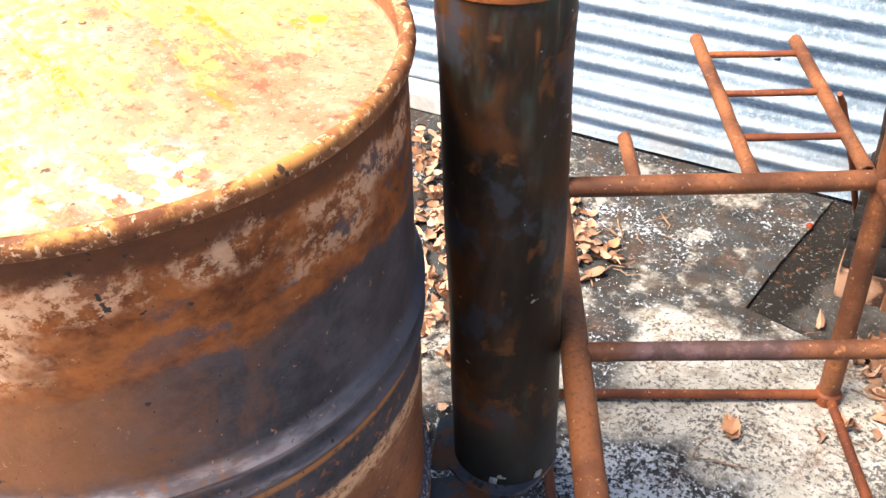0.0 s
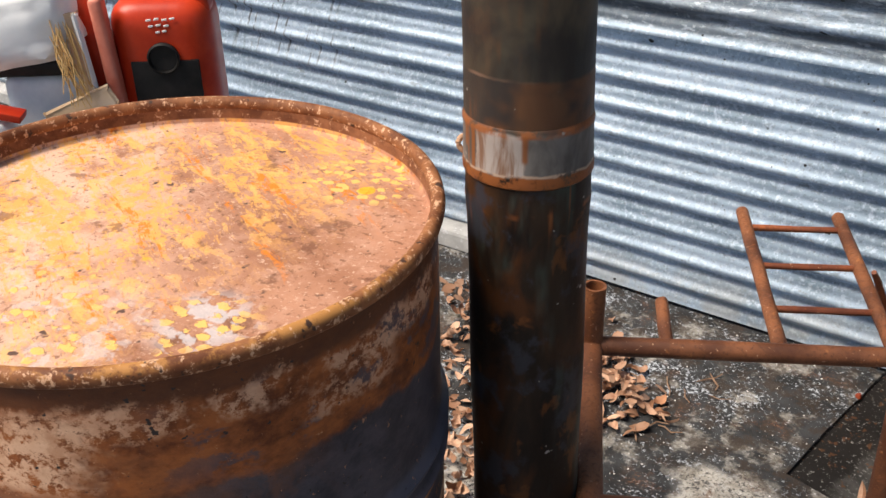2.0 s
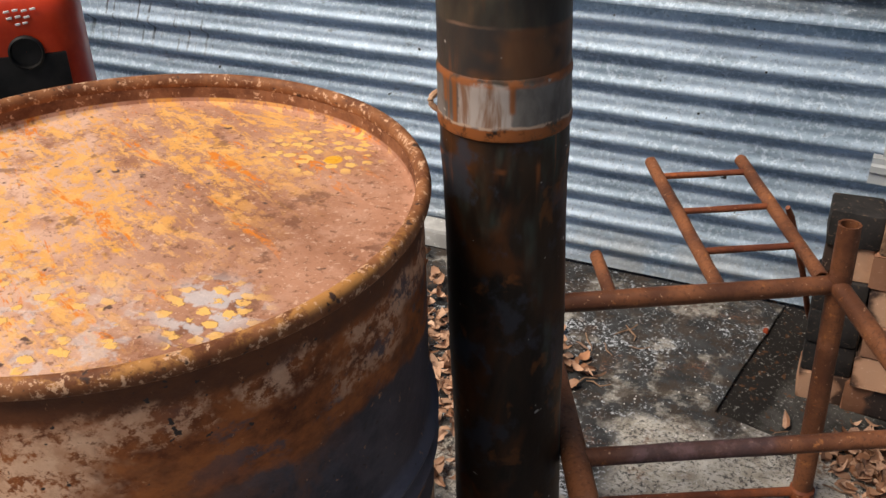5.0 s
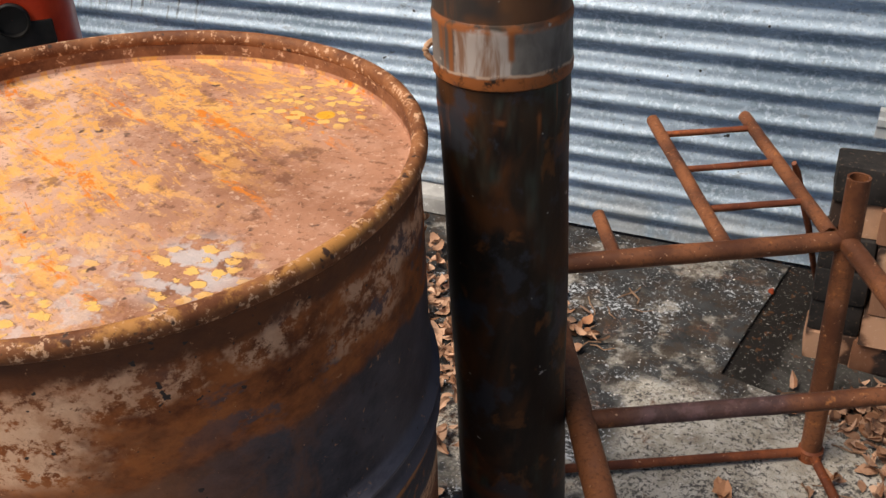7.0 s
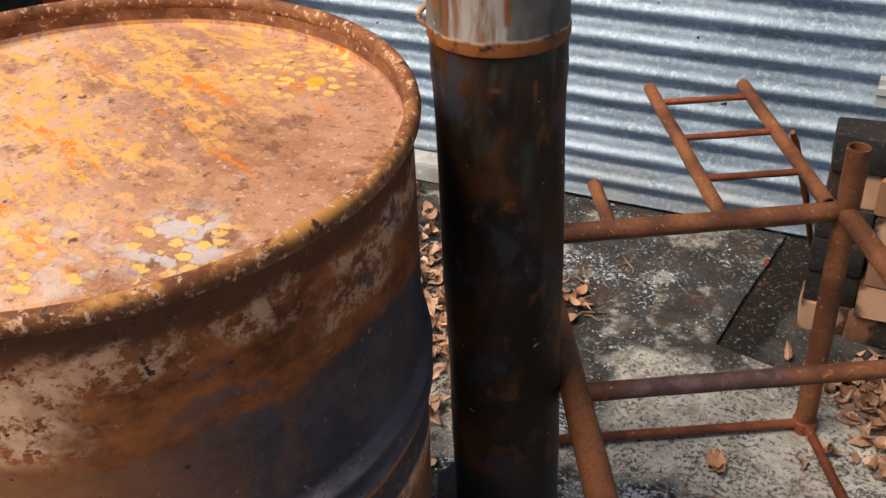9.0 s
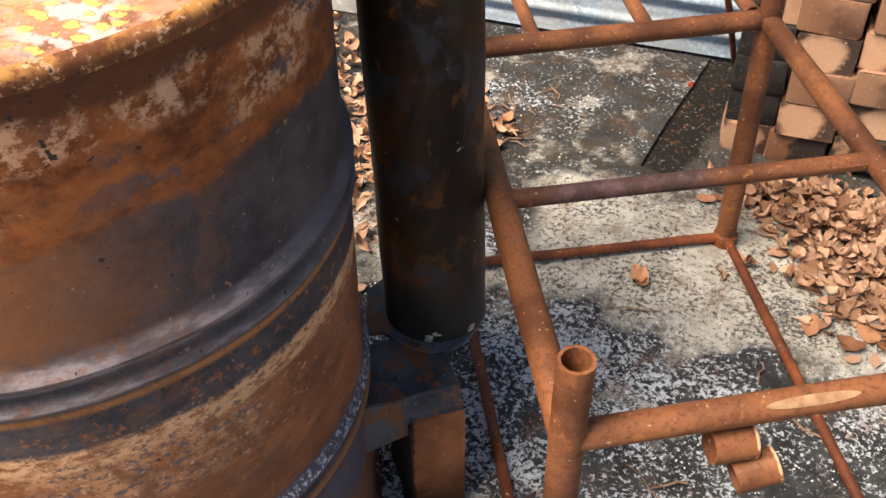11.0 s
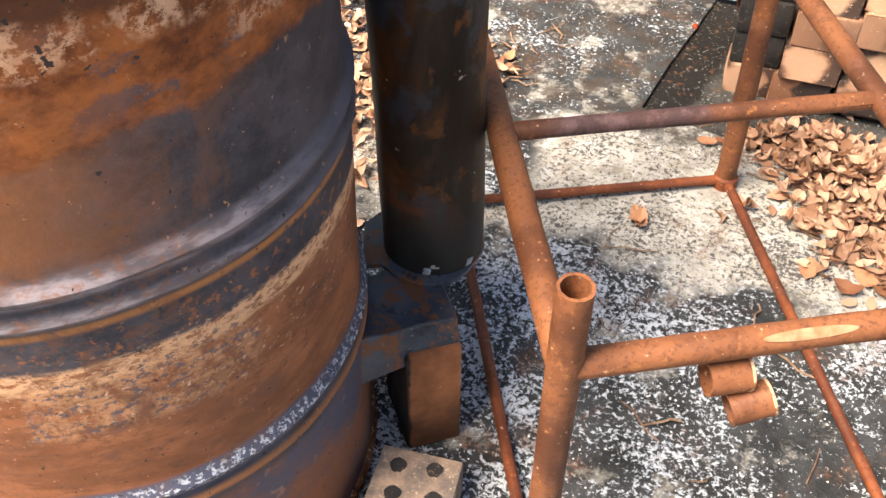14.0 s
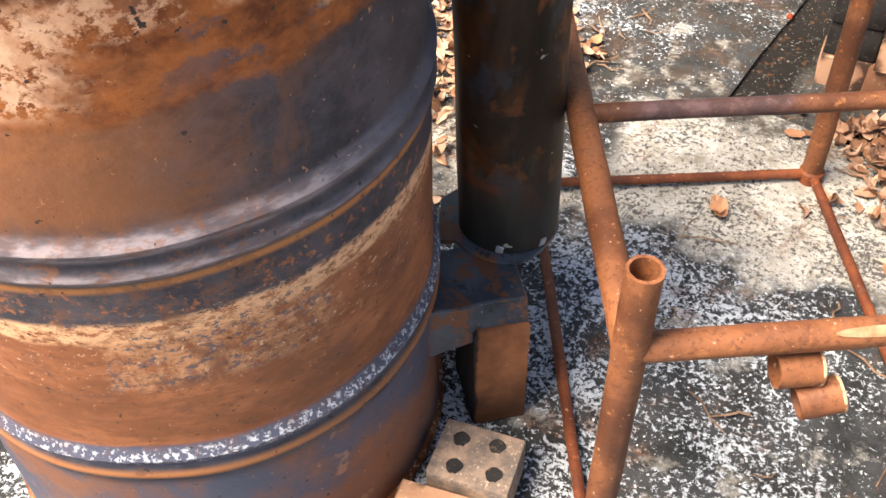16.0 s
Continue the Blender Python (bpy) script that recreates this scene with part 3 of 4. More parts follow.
BLACK = plain_rough("black_plastic", (0.006, 0.006, 0.006), (0.018, 0.016, 0.015), 20, 0.5, None, 0.1)
WHITE = plain_rough("dusty_white_sacking", (0.80, 0.80, 0.79), (0.88, 0.88, 0.87), 7, 0.7, None, 0.3)
BLUEGREY = plain_rough("pale_grey_plastic", (0.50, 0.55, 0.62), (0.72, 0.76, 0.80), 6, 0.5, None, 0.15)
CARD = plain_rough("tan_cardboard", (0.56, 0.38, 0.23), (0.74, 0.56, 0.40), 12, 0.8, None, 0.3)
STRAW = plain_rough("dry_straw", (0.50, 0.30, 0.11), (0.72, 0.48, 0.22), 30, 0.7, None, 0.2)
TWIG = plain_rough("dry_twig_bark", (0.11, 0.06, 0.035), (0.32, 0.20, 0.13), 50, 0.8, None, 0.4)
PANEL = plain_rough("grey_white_coated_sheet", (0.56, 0.58, 0.59), (0.72, 0.74, 0.75), 9, 0.45, None, 0.08)
CHAR = plain_rough("char_and_hole_shade", (0.012, 0.011, 0.011), (0.035, 0.030, 0.028), 14, 0.8, (0.10, 0.07, 0.05), 0.4)
CHALK = plain_rough("white_marker_paint", (0.7, 0.66, 0.62), (0.8, 0.76, 0.72), 60, 0.7, None, 0.1)
REDBIT = plain_rough("red_grit", (0.24, 0.035, 0.015), (0.32, 0.06, 0.02), 60, 0.7, None, 0.3)
FARSOIL = plain_rough("dry_soil", (0.16, 0.12, 0.09), (0.30, 0.24, 0.18), 0.9, 0.9, (0.1, 0.08, 0.06), 0.5)


# ---- mesh helpers ----
def mesh_of(name, bm, material, smooth=True):
    me = bpy.data.meshes.new(name)
    bmesh.ops.recalc_face_normals(bm, faces=bm.faces[:])
    bm.to_mesh(me)
    bm.free()
    for f in me.polygons:
        f.use_smooth = smooth
    me.materials.append(material)
    if smooth:
        me.set_sharp_from_angle(angle=radians(38))
    return me


def thing(name, label, category, group="", kind=""):
    return tagged(new(name), label, category, group, kind)


def part(name, bm, material, parent=None, label="", smooth=True):
    ob = new(name, mesh_of(name, bm, material, smooth))
    ob.parent = parent
    if label:
        tagged(ob, label)
    return ob


def ring_frame(d):
    d = Vector(d).normalized()
    u = d.cross(Vector((0, 0, 1)) if abs(d.z) < 0.9 else Vector((0, 1, 0))).normalized()
    return u, d.cross(u).normalized()


def tube(p0, p1, r, wall=0.003, seg=20, steps=6, wobble=0.0006, hollow=True, seed=1):
    """An open tube with wall thickness and a faintly uneven skin."""
    p0, p1 = Vector(p0), Vector(p1)
    u, v = ring_frame(p1 - p0)
    rnd = random.Random(seed)
    bm = bmesh.new()

    def ring(c, rr, wob):
        return [bm.verts.new(c + (u * math.cos(a) + v * math.sin(a)) * (rr + rnd.uniform(-wob, wob))) for a in [2 * math.pi * i / seg for i in range(seg)]]

    outer = [ring(p0.lerp(p1, i / steps), r, wobble) for i in range(steps + 1)]
    d = (p1 - p0).normalized()
    for a, b in zip(outer, outer[1:]):
        for i in range(seg):
            bm.faces.new((a[i], a[(i + 1) % seg], b[(i + 1) % seg], b[i]))
    for end, c, s in ((outer[0], p0, 1), (outer[-1], p1, -1)):
        if not hollow:
            bm.faces.new(end)
            continue
        lip = ring(c, r - wall, wobble * 0.5)
        deep = ring(c + d * s * min(0.06, (p1 - p0).length * 0.4), r - wall, 0)
        for i in range(seg):
            j = (i + 1) % seg
            bm.faces.new((end[i], end[j], lip[j], lip[i]))
            bm.faces.new((lip[i], lip[j], deep[j], deep[i]))
        bm.faces.new(deep)
    return bm


def rod(points, r, seg=8):
    """A bent rod through points, tapering a little at its ends."""
    pts = [Vector(p) for p in points]
    bm = bmesh.new()
    rows = []
    for i, p in enumerate(pts):
        d = pts[min(i + 1, len(pts) - 1)] - pts[max(i - 1, 0)]
        u, v = ring_frame(d)
        rr = r * (0.7 if i in (0, len(pts) - 1) else 1)
        rows.append([bm.verts.new(p + (u * math.cos(a) + v * math.sin(a)) * rr) for a in [2 * math.pi * k / seg for k in range(seg)]])
    for a, b in zip(rows, rows[1:]):
        for i in range(seg):
            bm.faces.new((a[i], a[(i + 1) % seg], b[(i + 1) % seg], b[i]))
    bm.faces.new(rows[0])
    bm.faces.new(rows[-1])
    return bm


def lathe(profile, seg=120, centre=(0, 0), dent=0.0, closed=False):
    bm = bmesh.new()
    rows = []
    for r, z in profile:
        row = []
        for i in range(seg):
            a = 2 * math.pi * i / seg
            d = dent * noise.noise((math.cos(a) * 2.2, math.sin(a) * 2.2, z * 5)) if dent else 0
            row.append(bm.verts.new((centre[0] + (r + d) * math.cos(a), centre[1] + (r + d) * math.sin(a), z)))
        rows.append(row)
    for a, b in zip(rows, rows[1:] + ([rows[0]] if closed else [])):
        for i in range(seg):
            bm.faces.new((a[i], a[(i + 1) % seg], b[(i + 1) % seg], b[i]))
    return bm


def block(size, bevel=0.003, m=None, seg=1, rough=0.0, seed=0):
    bm = bmesh.new()
    bmesh.ops.create_cube(bm, size=1)
    bmesh.ops.scale(bm, vec=size, verts=bm.verts)
    if bevel:
        bmesh.ops.bevel(bm, geom=bm.edges[:], offset=bevel, segments=seg, affect="EDGES", profile=0.6)
    if rough:
        rnd = random.Random(seed)
        for v in bm.verts:
            v.co += Vector([rnd.uniform(-rough, rough) for _ in range(3)])
    if m is not None:
        bmesh.ops.transform(bm, matrix=m, verts=bm.verts)
    return bm


def prism(poly, z0, z1, bevel=0.0):
    bm = bmesh.new()
    low = [bm.verts.new((x, y, z0)) for x, y in poly]
    top = [bm.verts.new((x, y, z1)) for x, y in poly]
    n = len(poly)
    bm.faces.new(top)
    bm.faces.new(low[::-1])
    for i in range(n):
        bm.faces.new((low[i], low[(i + 1) % n], top[(i + 1) % n], top[i]))
    if bevel:
        bmesh.ops.bevel(bm, geom=bm.edges[:], offset=bevel, segments=2, affect="EDGES", profile=0.5)
    return bm


# ---- ground ----
LOW = -0.026
bm = bmesh.new()
bmesh.ops.create_grid(bm, x_segments=2, y_segments=2, size=400)
bmesh.ops.translate(bm, vec=(0, 0, -0.10), verts=bm.verts)
tagged(part("ground", bm, FARSOIL), "dry bare soil reaching to the horizon", "ground", kind="structure")
bm = bmesh.new()
rows = []
for y in [-3.5, 0.0] + [0.5 + 0.092 * k for k in range(11)]:
    e = 0.466 + 0.19 * (y - 0.931)
    rows.append([bm.verts.new((x, y, z + 0.002 * noise.noise((x * 9, y * 9, 0)))) for x, z in ((-4, -0.008), (e - 0.06, -0.008), (e + 0.010, -0.008), (e + 0.050, -0.010), (e + 0.120, -0.018), (e + 0.3, LOW), (4, LOW))])
for a, b in zip(rows, rows[1:]):
    for k in range(6):
        bm.faces.new((a[k], a[k + 1], b[k + 1], b[k]))
bmesh.ops.solidify(bm, geom=bm.faces[:], thickness=0.02)
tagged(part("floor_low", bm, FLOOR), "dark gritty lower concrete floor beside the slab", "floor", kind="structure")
SLAB = [(-4, -3.5), (4, -3.5), (4, 0.151), (0.744, 0.868), (0.60, 0.901), (0.466, 0.931), (0.492, 1.085), (0.522, 1.238), (0.545, 1.36), (-4, 1.36)]
bm = prism(SLAB, -0.056, 0.0, 0.003)
tagged(part("pavement", bm, CONCRETE), "old concrete slab with black growth and pale flakes", "concrete slab", kind="structure")
bm = block((3.75, 0.08, 0.05), 0.006, pose(-2.10, 1.335, 0.024))
tagged(part("trim", bm, plain_rough("pale_concrete", (0.30, 0.29, 0.28), (0.5, 0.49, 0.47), 9, 0.85, (0.6, 0.6, 0.6))), "low pale concrete footing under the wall", "footing", kind="structure")

# ---- corrugated wall ----
PITCH, AMP, LAP = 0.0677, 0.0104, 0.643
CREST = 0.589 + PITCH * 0.25


def sheet(x0, x1, z0, z1, y, crest, nx=40, per=20):
    bm = bmesh.new()
    n = max(2, int((z1 - z0) / PITCH * per))
    rows = []
    for i in range(n + 1):
        z = z0 + (z1 - z0) * i / n
        row = []
        q = 2 * math.pi * (z - crest) / PITCH
        for k in range(nx + 1):
            x = x0 + (x1 - x0) * k / nx
            bend = 0.004 * noise.noise((x * 1.3, z * 2.0, y))
            row.append(bm.verts.new((x, y - AMP * (math.cos(q) - 0.33 * math.sin(2 * q)) + bend, z + 0.003 * noise.noise((x * 0.9, 4, 1)))))
        rows.append(row)
    for a, b in zip(rows, rows[1:]):
        for k in range(nx):
            bm.faces.new((a[k], a[k + 1], b[k + 1], b[k]))
    bmesh.ops.solidify(bm, geom=bm.faces[:], thickness=0.0012)
    return bm


wall = thing("wall_north", "weathered corrugated zinc wall of lapped horizontal sheets", "wall", kind="structure")
part("wall_sheet", sheet(-4, 3.2, 0.006, 0.70, 1.365, CREST), ZINC, wall)
part("wall_sheet", sheet(-4, 3.2, LAP, 1.36, 1.350, LAP + 0.006), ZINC, wall)
part("wall_sheet", sheet(-4, 3.2, 1.32, 2.05, 1.343, 1.326), ZINC, wall)

# ---- drum ----
drum = thing("steel_drum", "rusted closed steel drum with orange lichen on its lid", "drum")


def side_profile():
    rows = [(0.284, 0.004)]
    for i in range(150):
        z = 0.012 + (0.812 - 0.012) * i / 149
        r = 0.2845
        for c in (0.565, 0.270):
            for off, amp, w in ((0.015, 0.0085, 0.0095), (-0.014, 0.0075, 0.0085)):
                r += amp * math.exp(-((z - c - off) / w) ** 2)
        rows.append((r, z))
    return rows + [(0.2845, 0.818), (0.286, 0.824)]


part("body", lathe(side_profile(), 160, dent=0.0025), SIDE, drum)


def bead(r, z, a, b, seg=160, n=14, dent=0.0012):
    return lathe([(r + a * math.cos(2 * math.pi * i / n), z + b * math.sin(2 * math.pi * i / n)) for i in range(n)], seg, dent=dent, closed=True)


part("rim", bead(0.2855, 0.831, 0.0075, 0.009), RIM, drum, "rolled rusty rim flecked with orange lichen")
part("bottom_rim", bead(0.2850, 0.010, 0.006, 0.010), RIM, drum)
bm = lathe([(0.0005, 0.8105), (0.06, 0.8108), (0.14, 0.810), (0.22, 0.8085), (0.262, 0.808), (0.2730, 0.8065), (0.2780, 0.8090), (0.2792, 0.820), (0.2795, 0.829), (0.281, 0.834)], 120, dent=0.0)
for v in bm.verts:
    v.co.z += 0.003 * noise.noise((v.co.x * 6, v.co.y * 6, 0)) * (1 if v.co.xy.length < 0.26 else 0)
part("lid", bm, LID, drum, "sunken lid crusted with rust and yellow lichen")

# ---- flue pipe ----
pipe = thing("flue_pipe", "sooty black steel flue pipe with a bright sleeve", "pipe")
AXIS = Vector((0.3043, 0.2523, 0.0))


def on_axis(z):
    return Vector((AXIS.x - 0.0148 * z, AXIS.y - 0.0116 * z, z))


def flue(rows, seg=72):
    bm = bmesh.new()
    made = []
    for r, z in rows:
        c = on_axis(z)
        made.append([bm.verts.new((c.x + (r + 0.0008 * noise.noise((math.cos(a) * 2, math.sin(a) * 2, z * 9))) * math.cos(a), c.y + r * math.sin(a), z)) for a in [2 * math.pi * i / seg for i in range(seg)]])
    for a, b in zip(made, made[1:]):
        for i in range(seg):
            bm.faces.new((a[i], a[(i + 1) % seg], b[(i + 1) % seg], b[i]))
    return bm


lower = [(0.062, 0.2315), (0.0640, 0.2335)] + [(0.0640 + 0.0006 * math.sin(z * 23), z) for z in [0.24 + 0.02 * i for i in range(29)]] + [(0.0654, 0.829), (0.0648, 0.833), (0.0646, 0.862)]
low_pipe = part("lower_pipe", flue(lower), FLUE, pipe)
collar = part("sleeve", flue([(0.0646, 0.856), (0.0668, 0.858), (0.0671, 0.865), (0.0662, 0.871), (0.0656, 0.905), (0.0664, 0.912), (0.0652, 0.918), (0.0642, 0.919)]), FLUE, pipe, "bright galvanised sleeve edged with rust")
part("upper_pipe", flue([(0.0644, 0.915)] + [(0.0644 + 0.0006 * math.sin(z * 30), z) for z in [0.93 + 0.05 * i for i in range(24)]]), FLUE, pipe)
c = on_axis(0.874)
side = Vector((-0.94, -0.34, 0))
part("bent_lug", rod([c + side * (0.0645 + 0.009 * math.sin(k * 0.5)) + Vector((0, 0, 0.010 - 0.0036 * k)) for k in range(7)], 0.0032), CUT, collar, "small bent metal lug")
for ang, zz in ((-1.35, 0.240), (-0.45, 0.240)):
    c = on_axis(zz)
    part("tab", block((0.010, 0.003, 0.013), 0.0012, pose(c.x + 0.0645 * math.cos(ang), c.y + 0.0645 * math.sin(ang), zz, 10, 8, math.degrees(ang) + 90)), plain_rough("scuffed_tab_steel", (0.22, 0.23, 0.25), (0.40, 0.42, 0.45), 90, 0.45), low_pipe)

# ---- duct that carries the pipe, between drum and bricks ----
duct = thing("pipe_bracket", "burnt blue-grey steel box bracket welded to the drum", "bracket")
collar_edge = [(0.301 + (0.065 + 0.014 * max(0, math.sin(-a)) ** 2 + 0.002 * math.sin(5 * a)) * math.cos(a), 0.249 + (0.065 + 0.014 * max(0, math.sin(-a)) ** 2 + 0.002 * math.sin(5 * a)) * math.sin(a)) for a in [radians(q) for q in range(-128, 91, 14)]]
part("plate", prism(collar_edge + [(0.235, 0.32), (0.205, 0.25), (0.232, 0.175)], 0.2255, 0.2318, 0.002), STEEL_BOX, duct)
bm = block((0.130, 0.112, 0.036), 0.003, None, 3)
for v in bm.verts:
    if v.co.z > 0 and v.co.y < 0:
        v.co.y += 0.012
    v.co.z += (0.004 if v.co.z > 0 else 0.006) * noise.noise(v.co * 30)
    if v.co.z < 0 and v.co.x < -0.03:
        v.co.z -= 0.030
bmesh.ops.transform(bm, matrix=pose(0.2935, 0.135, 0.2095, 0, 0, 38), verts=bm.verts)
part("box", bm, STEEL_BOX, duct)
part("lip", rod([(0.2935 + x * 0.788 + 0.044 * 0.616, 0.135 + x * 0.616 - 0.044 * 0.788, 0.2285 + 0.002 * math.sin(x * 90)) for x in [-0.06 + 0.012 * k for k in range(11)]], 0.0028), STEEL_BOX, duct, "scuffed folded lip")


# ---- pipe frame ----
def at(s, t, z=0.422):
    """A place on the frame: s along its short side, t from the near end to the far end."""
    n, c_, b = Vector((0.532, -0.042)), Vector((0.231, 0.555)), Vector((0.632, 0.777))
    p = n + (b - c_) * s + (c_ - n) * t
    return Vector((p.x, p.y, z))


LEAN = {(1, 1): Vector((0.014, -0.012, 0))}


def base(s, t, z):
    """A place low on the frame, where one post leans."""
    return at(s, t, z) + LEAN.get((s, t), Vector((0, 0, 0)))


R_POST, R_BAR, R_MID, R_ROD = 0.0168, 0.0148, 0.0112, 0.0080
rack = thing("pipe_rack", "rusty welded steel pipe frame with a ladder end", "metal rack")
posts = {}
for i, (s, t) in enumerate(((0, 0), (0, 1), (1, 1), (1, 0))):
    posts[(s, t)] = part("post", tube(base(s, t, 0.0), at(s, t, 0.527), R_POST, 0.0035, 28, 10, seed=i), FRAME, rack)
for i, (a, b, r) in enumerate((((0, 0), (1, 0), R_BAR), ((0, 1), (1, 1), R_BAR), ((0, 0), (0, 1), R_POST), ((1, 0), (1, 1), R_BAR), ((0, 0.505), (1, 0.490), R_MID))):
    part("rail", tube(at(*a), at(*b), r, 0.003, 24, 12, seed=10 + i), FRAME if i < 4 else BLUED, rack)
for i, (a, b) in enumerate((((0, 0), (1, 0)), ((0, 1), (1, 1)), ((0, 0), (0, 1)), ((1, 0), (1, 1)))):
    part("lower_rail", tube(base(*a, 0.013), base(*b, 0.013), R_ROD, 0.002, 14, 10, seed=20 + i), RODS, rack)
for s, t in posts:
    p = base(s, t, 0)
    part("foot", lathe([(R_POST - 0.002, 0.001), (R_POST + 0.0035, 0.0), (R_POST + 0.0038, 0.020), (R_POST, 0.024)], 24, (p.x, p.y), 0.0008), RODS, posts[(s, t)])
# welds
for i, (s, t, z) in enumerate(((0, 0, 0.422), (0, 1, 0.422), (1, 1, 0.422), (1, 0, 0.422), (0, 0, 0.013), (1, 1, 0.013), (0, 1, 0.013), (1, 0, 0.013))):
    p = at(s, t, z) if z > 0.1 else base(s, t, z)
    part("weld", lathe([(R_POST - 0.0004, z - 0.019), (R_POST + 0.0006, z - 0.015), (R_POST + 0.0003, z), (R_POST + 0.0006, z + 0.015), (R_POST - 0.0004, z + 0.019)] if z > 0.1 else [(R_POST + 0.0002, z - 0.009), (R_POST + 0.0016, z), (R_POST + 0.0002, z + 0.009)], 24, (p.x, p.y), 0.0012), FRAME, posts[(s, t)])
# ladder end, reaching out behind
part("ladder_rail", tube(at(0.608, 1.0), at(0.604, 1.680), 0.0112, 0.0025, 20, 8, seed=31), FRAME, rack)
part("ladder_rail", tube(at(0.965, 1.03), at(0.977, 1.660), 0.0112, 0.0025, 20, 8, seed=32), FRAME, rack)
for i, t in enumerate((1.585, 1.382, 1.180)):
    part("rung", tube(at(0.608, t), at(0.975, t), 0.0058, 0.001, 12, 4, seed=40 + i), RODS, rack)
part("stub", tube(at(0.245, 1.0), at(0.243, 1.192), 0.0105, 0.0025, 18, 4, seed=33), FRAME, rack)
part("leg", rod([(0.533, 0.968, 0.440), (0.540, 0.985, 0.415), (0.572, 1.11, 0.24), (0.592, 1.18, 0.12), (0.620, 1.27, LOW)], 0.0062), RODS, rack)
# twin knuckles under the near rail, and a freshly ground patch on it
d = (at(1, 0) - at(0, 0)).normalized()
out = Vector((d.y, -d.x, 0))
for k, (s, down, o) in enumerate(((0.350, 0.040, 0.006), (0.402, 0.070, 0.020))):
    p = at(s, 0) + out * o - Vector((0, 0, down))
    d2 = (d + Vector((0, 0, 0.22 * k))).normalized()
    kn = part("knuckle", tube(p - d2 * 0.021, p + d2 * 0.021, 0.0182, 0.003, 24, 3, seed=50 + k), FRAME, rack)
    part("cut_edge", lathe([(0.0181, 0.002), (0.0186, 0.003), (0.0183, 0.005)], 24), CUT, kn, "bright cut edge").matrix_world = Matrix.Translation(p + d2 * 0.0165) @ d2.to_track_quat("Z", "Y").to_matrix().to_4x4()
bm = bmesh.new()
mid = at(0.500, 0)
up = (Vector((0, 0, 1)) + out * 0.75).normalized()
acr = d.cross(up)
rows = []
for i in range(17):
    q = -0.985 + 1.97 * i / 16
    half = 0.0054 * math.sqrt(1 - q * q)
    rows.append([bm.verts.new(mid + d * 0.047 * q + acr * half * w + up * math.sqrt((R_BAR + 0.0011) ** 2 - (half * w) ** 2)) for w in (-1, -0.5, 0, 0.5, 1)])
for a, b in zip(rows, rows[1:]):
    for k in range(4):
        bm.faces.new((a[k], a[k + 1], b[k + 1], b[k]))
part("ground_patch", bm, GRIND, rack, "bright ground patch of bare steel")


# ---- bricks ----
def brick_mesh(name, size, seed):
    return block(size, 0.004, None, 2, 0.0024, seed)


BROWN_BRICK, MARKED_BRICK = brick_clay("brown_clay_brick", False), brick_clay("burnt_marked_brick", True)
BRICK_SIZE = (0.108, 0.226, 0.070)
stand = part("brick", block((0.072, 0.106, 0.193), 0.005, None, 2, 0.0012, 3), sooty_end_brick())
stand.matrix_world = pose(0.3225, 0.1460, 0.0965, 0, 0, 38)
tagged(stand, "rust-brown brick standing on end under the bracket", "brick")
flat = thing("cored_brick", "pale grey-tan cored brick lying beside the drum", "brick")
flat.matrix_world = pose(0.364, 0.005, 0.0, 0, 0, 5)
PALE_BRICK = plain_rough("pale_dusty_brick", (0.13, 0.105, 0.092), (0.44, 0.29, 0.20), 26, 0.85, (0.50, 0.37, 0.28))
fb = part("body", block((0.106, 0.085, 0.062), 0.004, pose(0, 0, 0.031), 2, 0.001, 5), PALE_BRICK, flat)
# no real holes: black capped plugs paint the shade inside the cores
for x, y in ((-0.026, 0.018), (0.020, 0.022), (-0.022, -0.022), (0.028, -0.018)):
    bm = lathe([(0.0105, 0.0), (0.0105, 0.0632), (0.0085, 0.0634), (0.0005, 0.0633)], 18, (x, y), 0.002)
    part("core_hole", bm, CHAR, fb, "black disc painted as a shaded core hole")
low_brick = part("brick", block((0.10, 0.20, 0.058), 0.004, None, 2, 0.001, 6), BRICK)
low_brick.matrix_world = pose(0.352, -0.152, 0.029, 0, 0, 6)
tagged(low_brick, "salmon clay brick lying flat against the drum", "brick")

stack_masters = [brick_mesh("brick", BRICK_SIZE, 60 + k) for k in range(3)]
stack_meshes = [mesh_of("brick", b, look_of) for b, look_of in zip(stack_masters, (MARKED_BRICK, BROWN_BRICK, BRICK))]


def lone_brick(x, y, z, turn=0.0, k=0, label="salmon clay brick with sooty faces in a rough stack"):
    ob = new("brick", stack_meshes[k % 3])
    ob.matrix_world = pose(x, y, z, 0, 0, turn)
    return tagged(ob, label, "brick", "bricks of the stack by the wall")


rnd = random.Random(8)
for x, front, rows, lift in ((0.748, 1.060, 5, 0.0), (0.862, 1.062, 7, 0.018), (0.976, 1.070, 7, 0.0)):
    if lift:
        lone_brick(x, front + 0.13, LOW + 0.009, 0, 1).scale = (1, 1, 0.25)
    for row in range(rows):
        lone_brick(x + rnd.uniform(-0.005, 0.005), front + 0.108 + rnd.uniform(-0.006, 0.006), LOW + lift + 0.0355 + row * 0.0710, rnd.uniform(-2.5, 2.5), (rows - row) % 2 if row > 0 else 2)
top = thing("cored_brick", "sooty tan cored brick on top of the stack", "brick", "bricks of the stack by the wall")
top.matrix_world = pose(0.752, 1.166, LOW + 5 * 0.0710, 0, 0, -3)
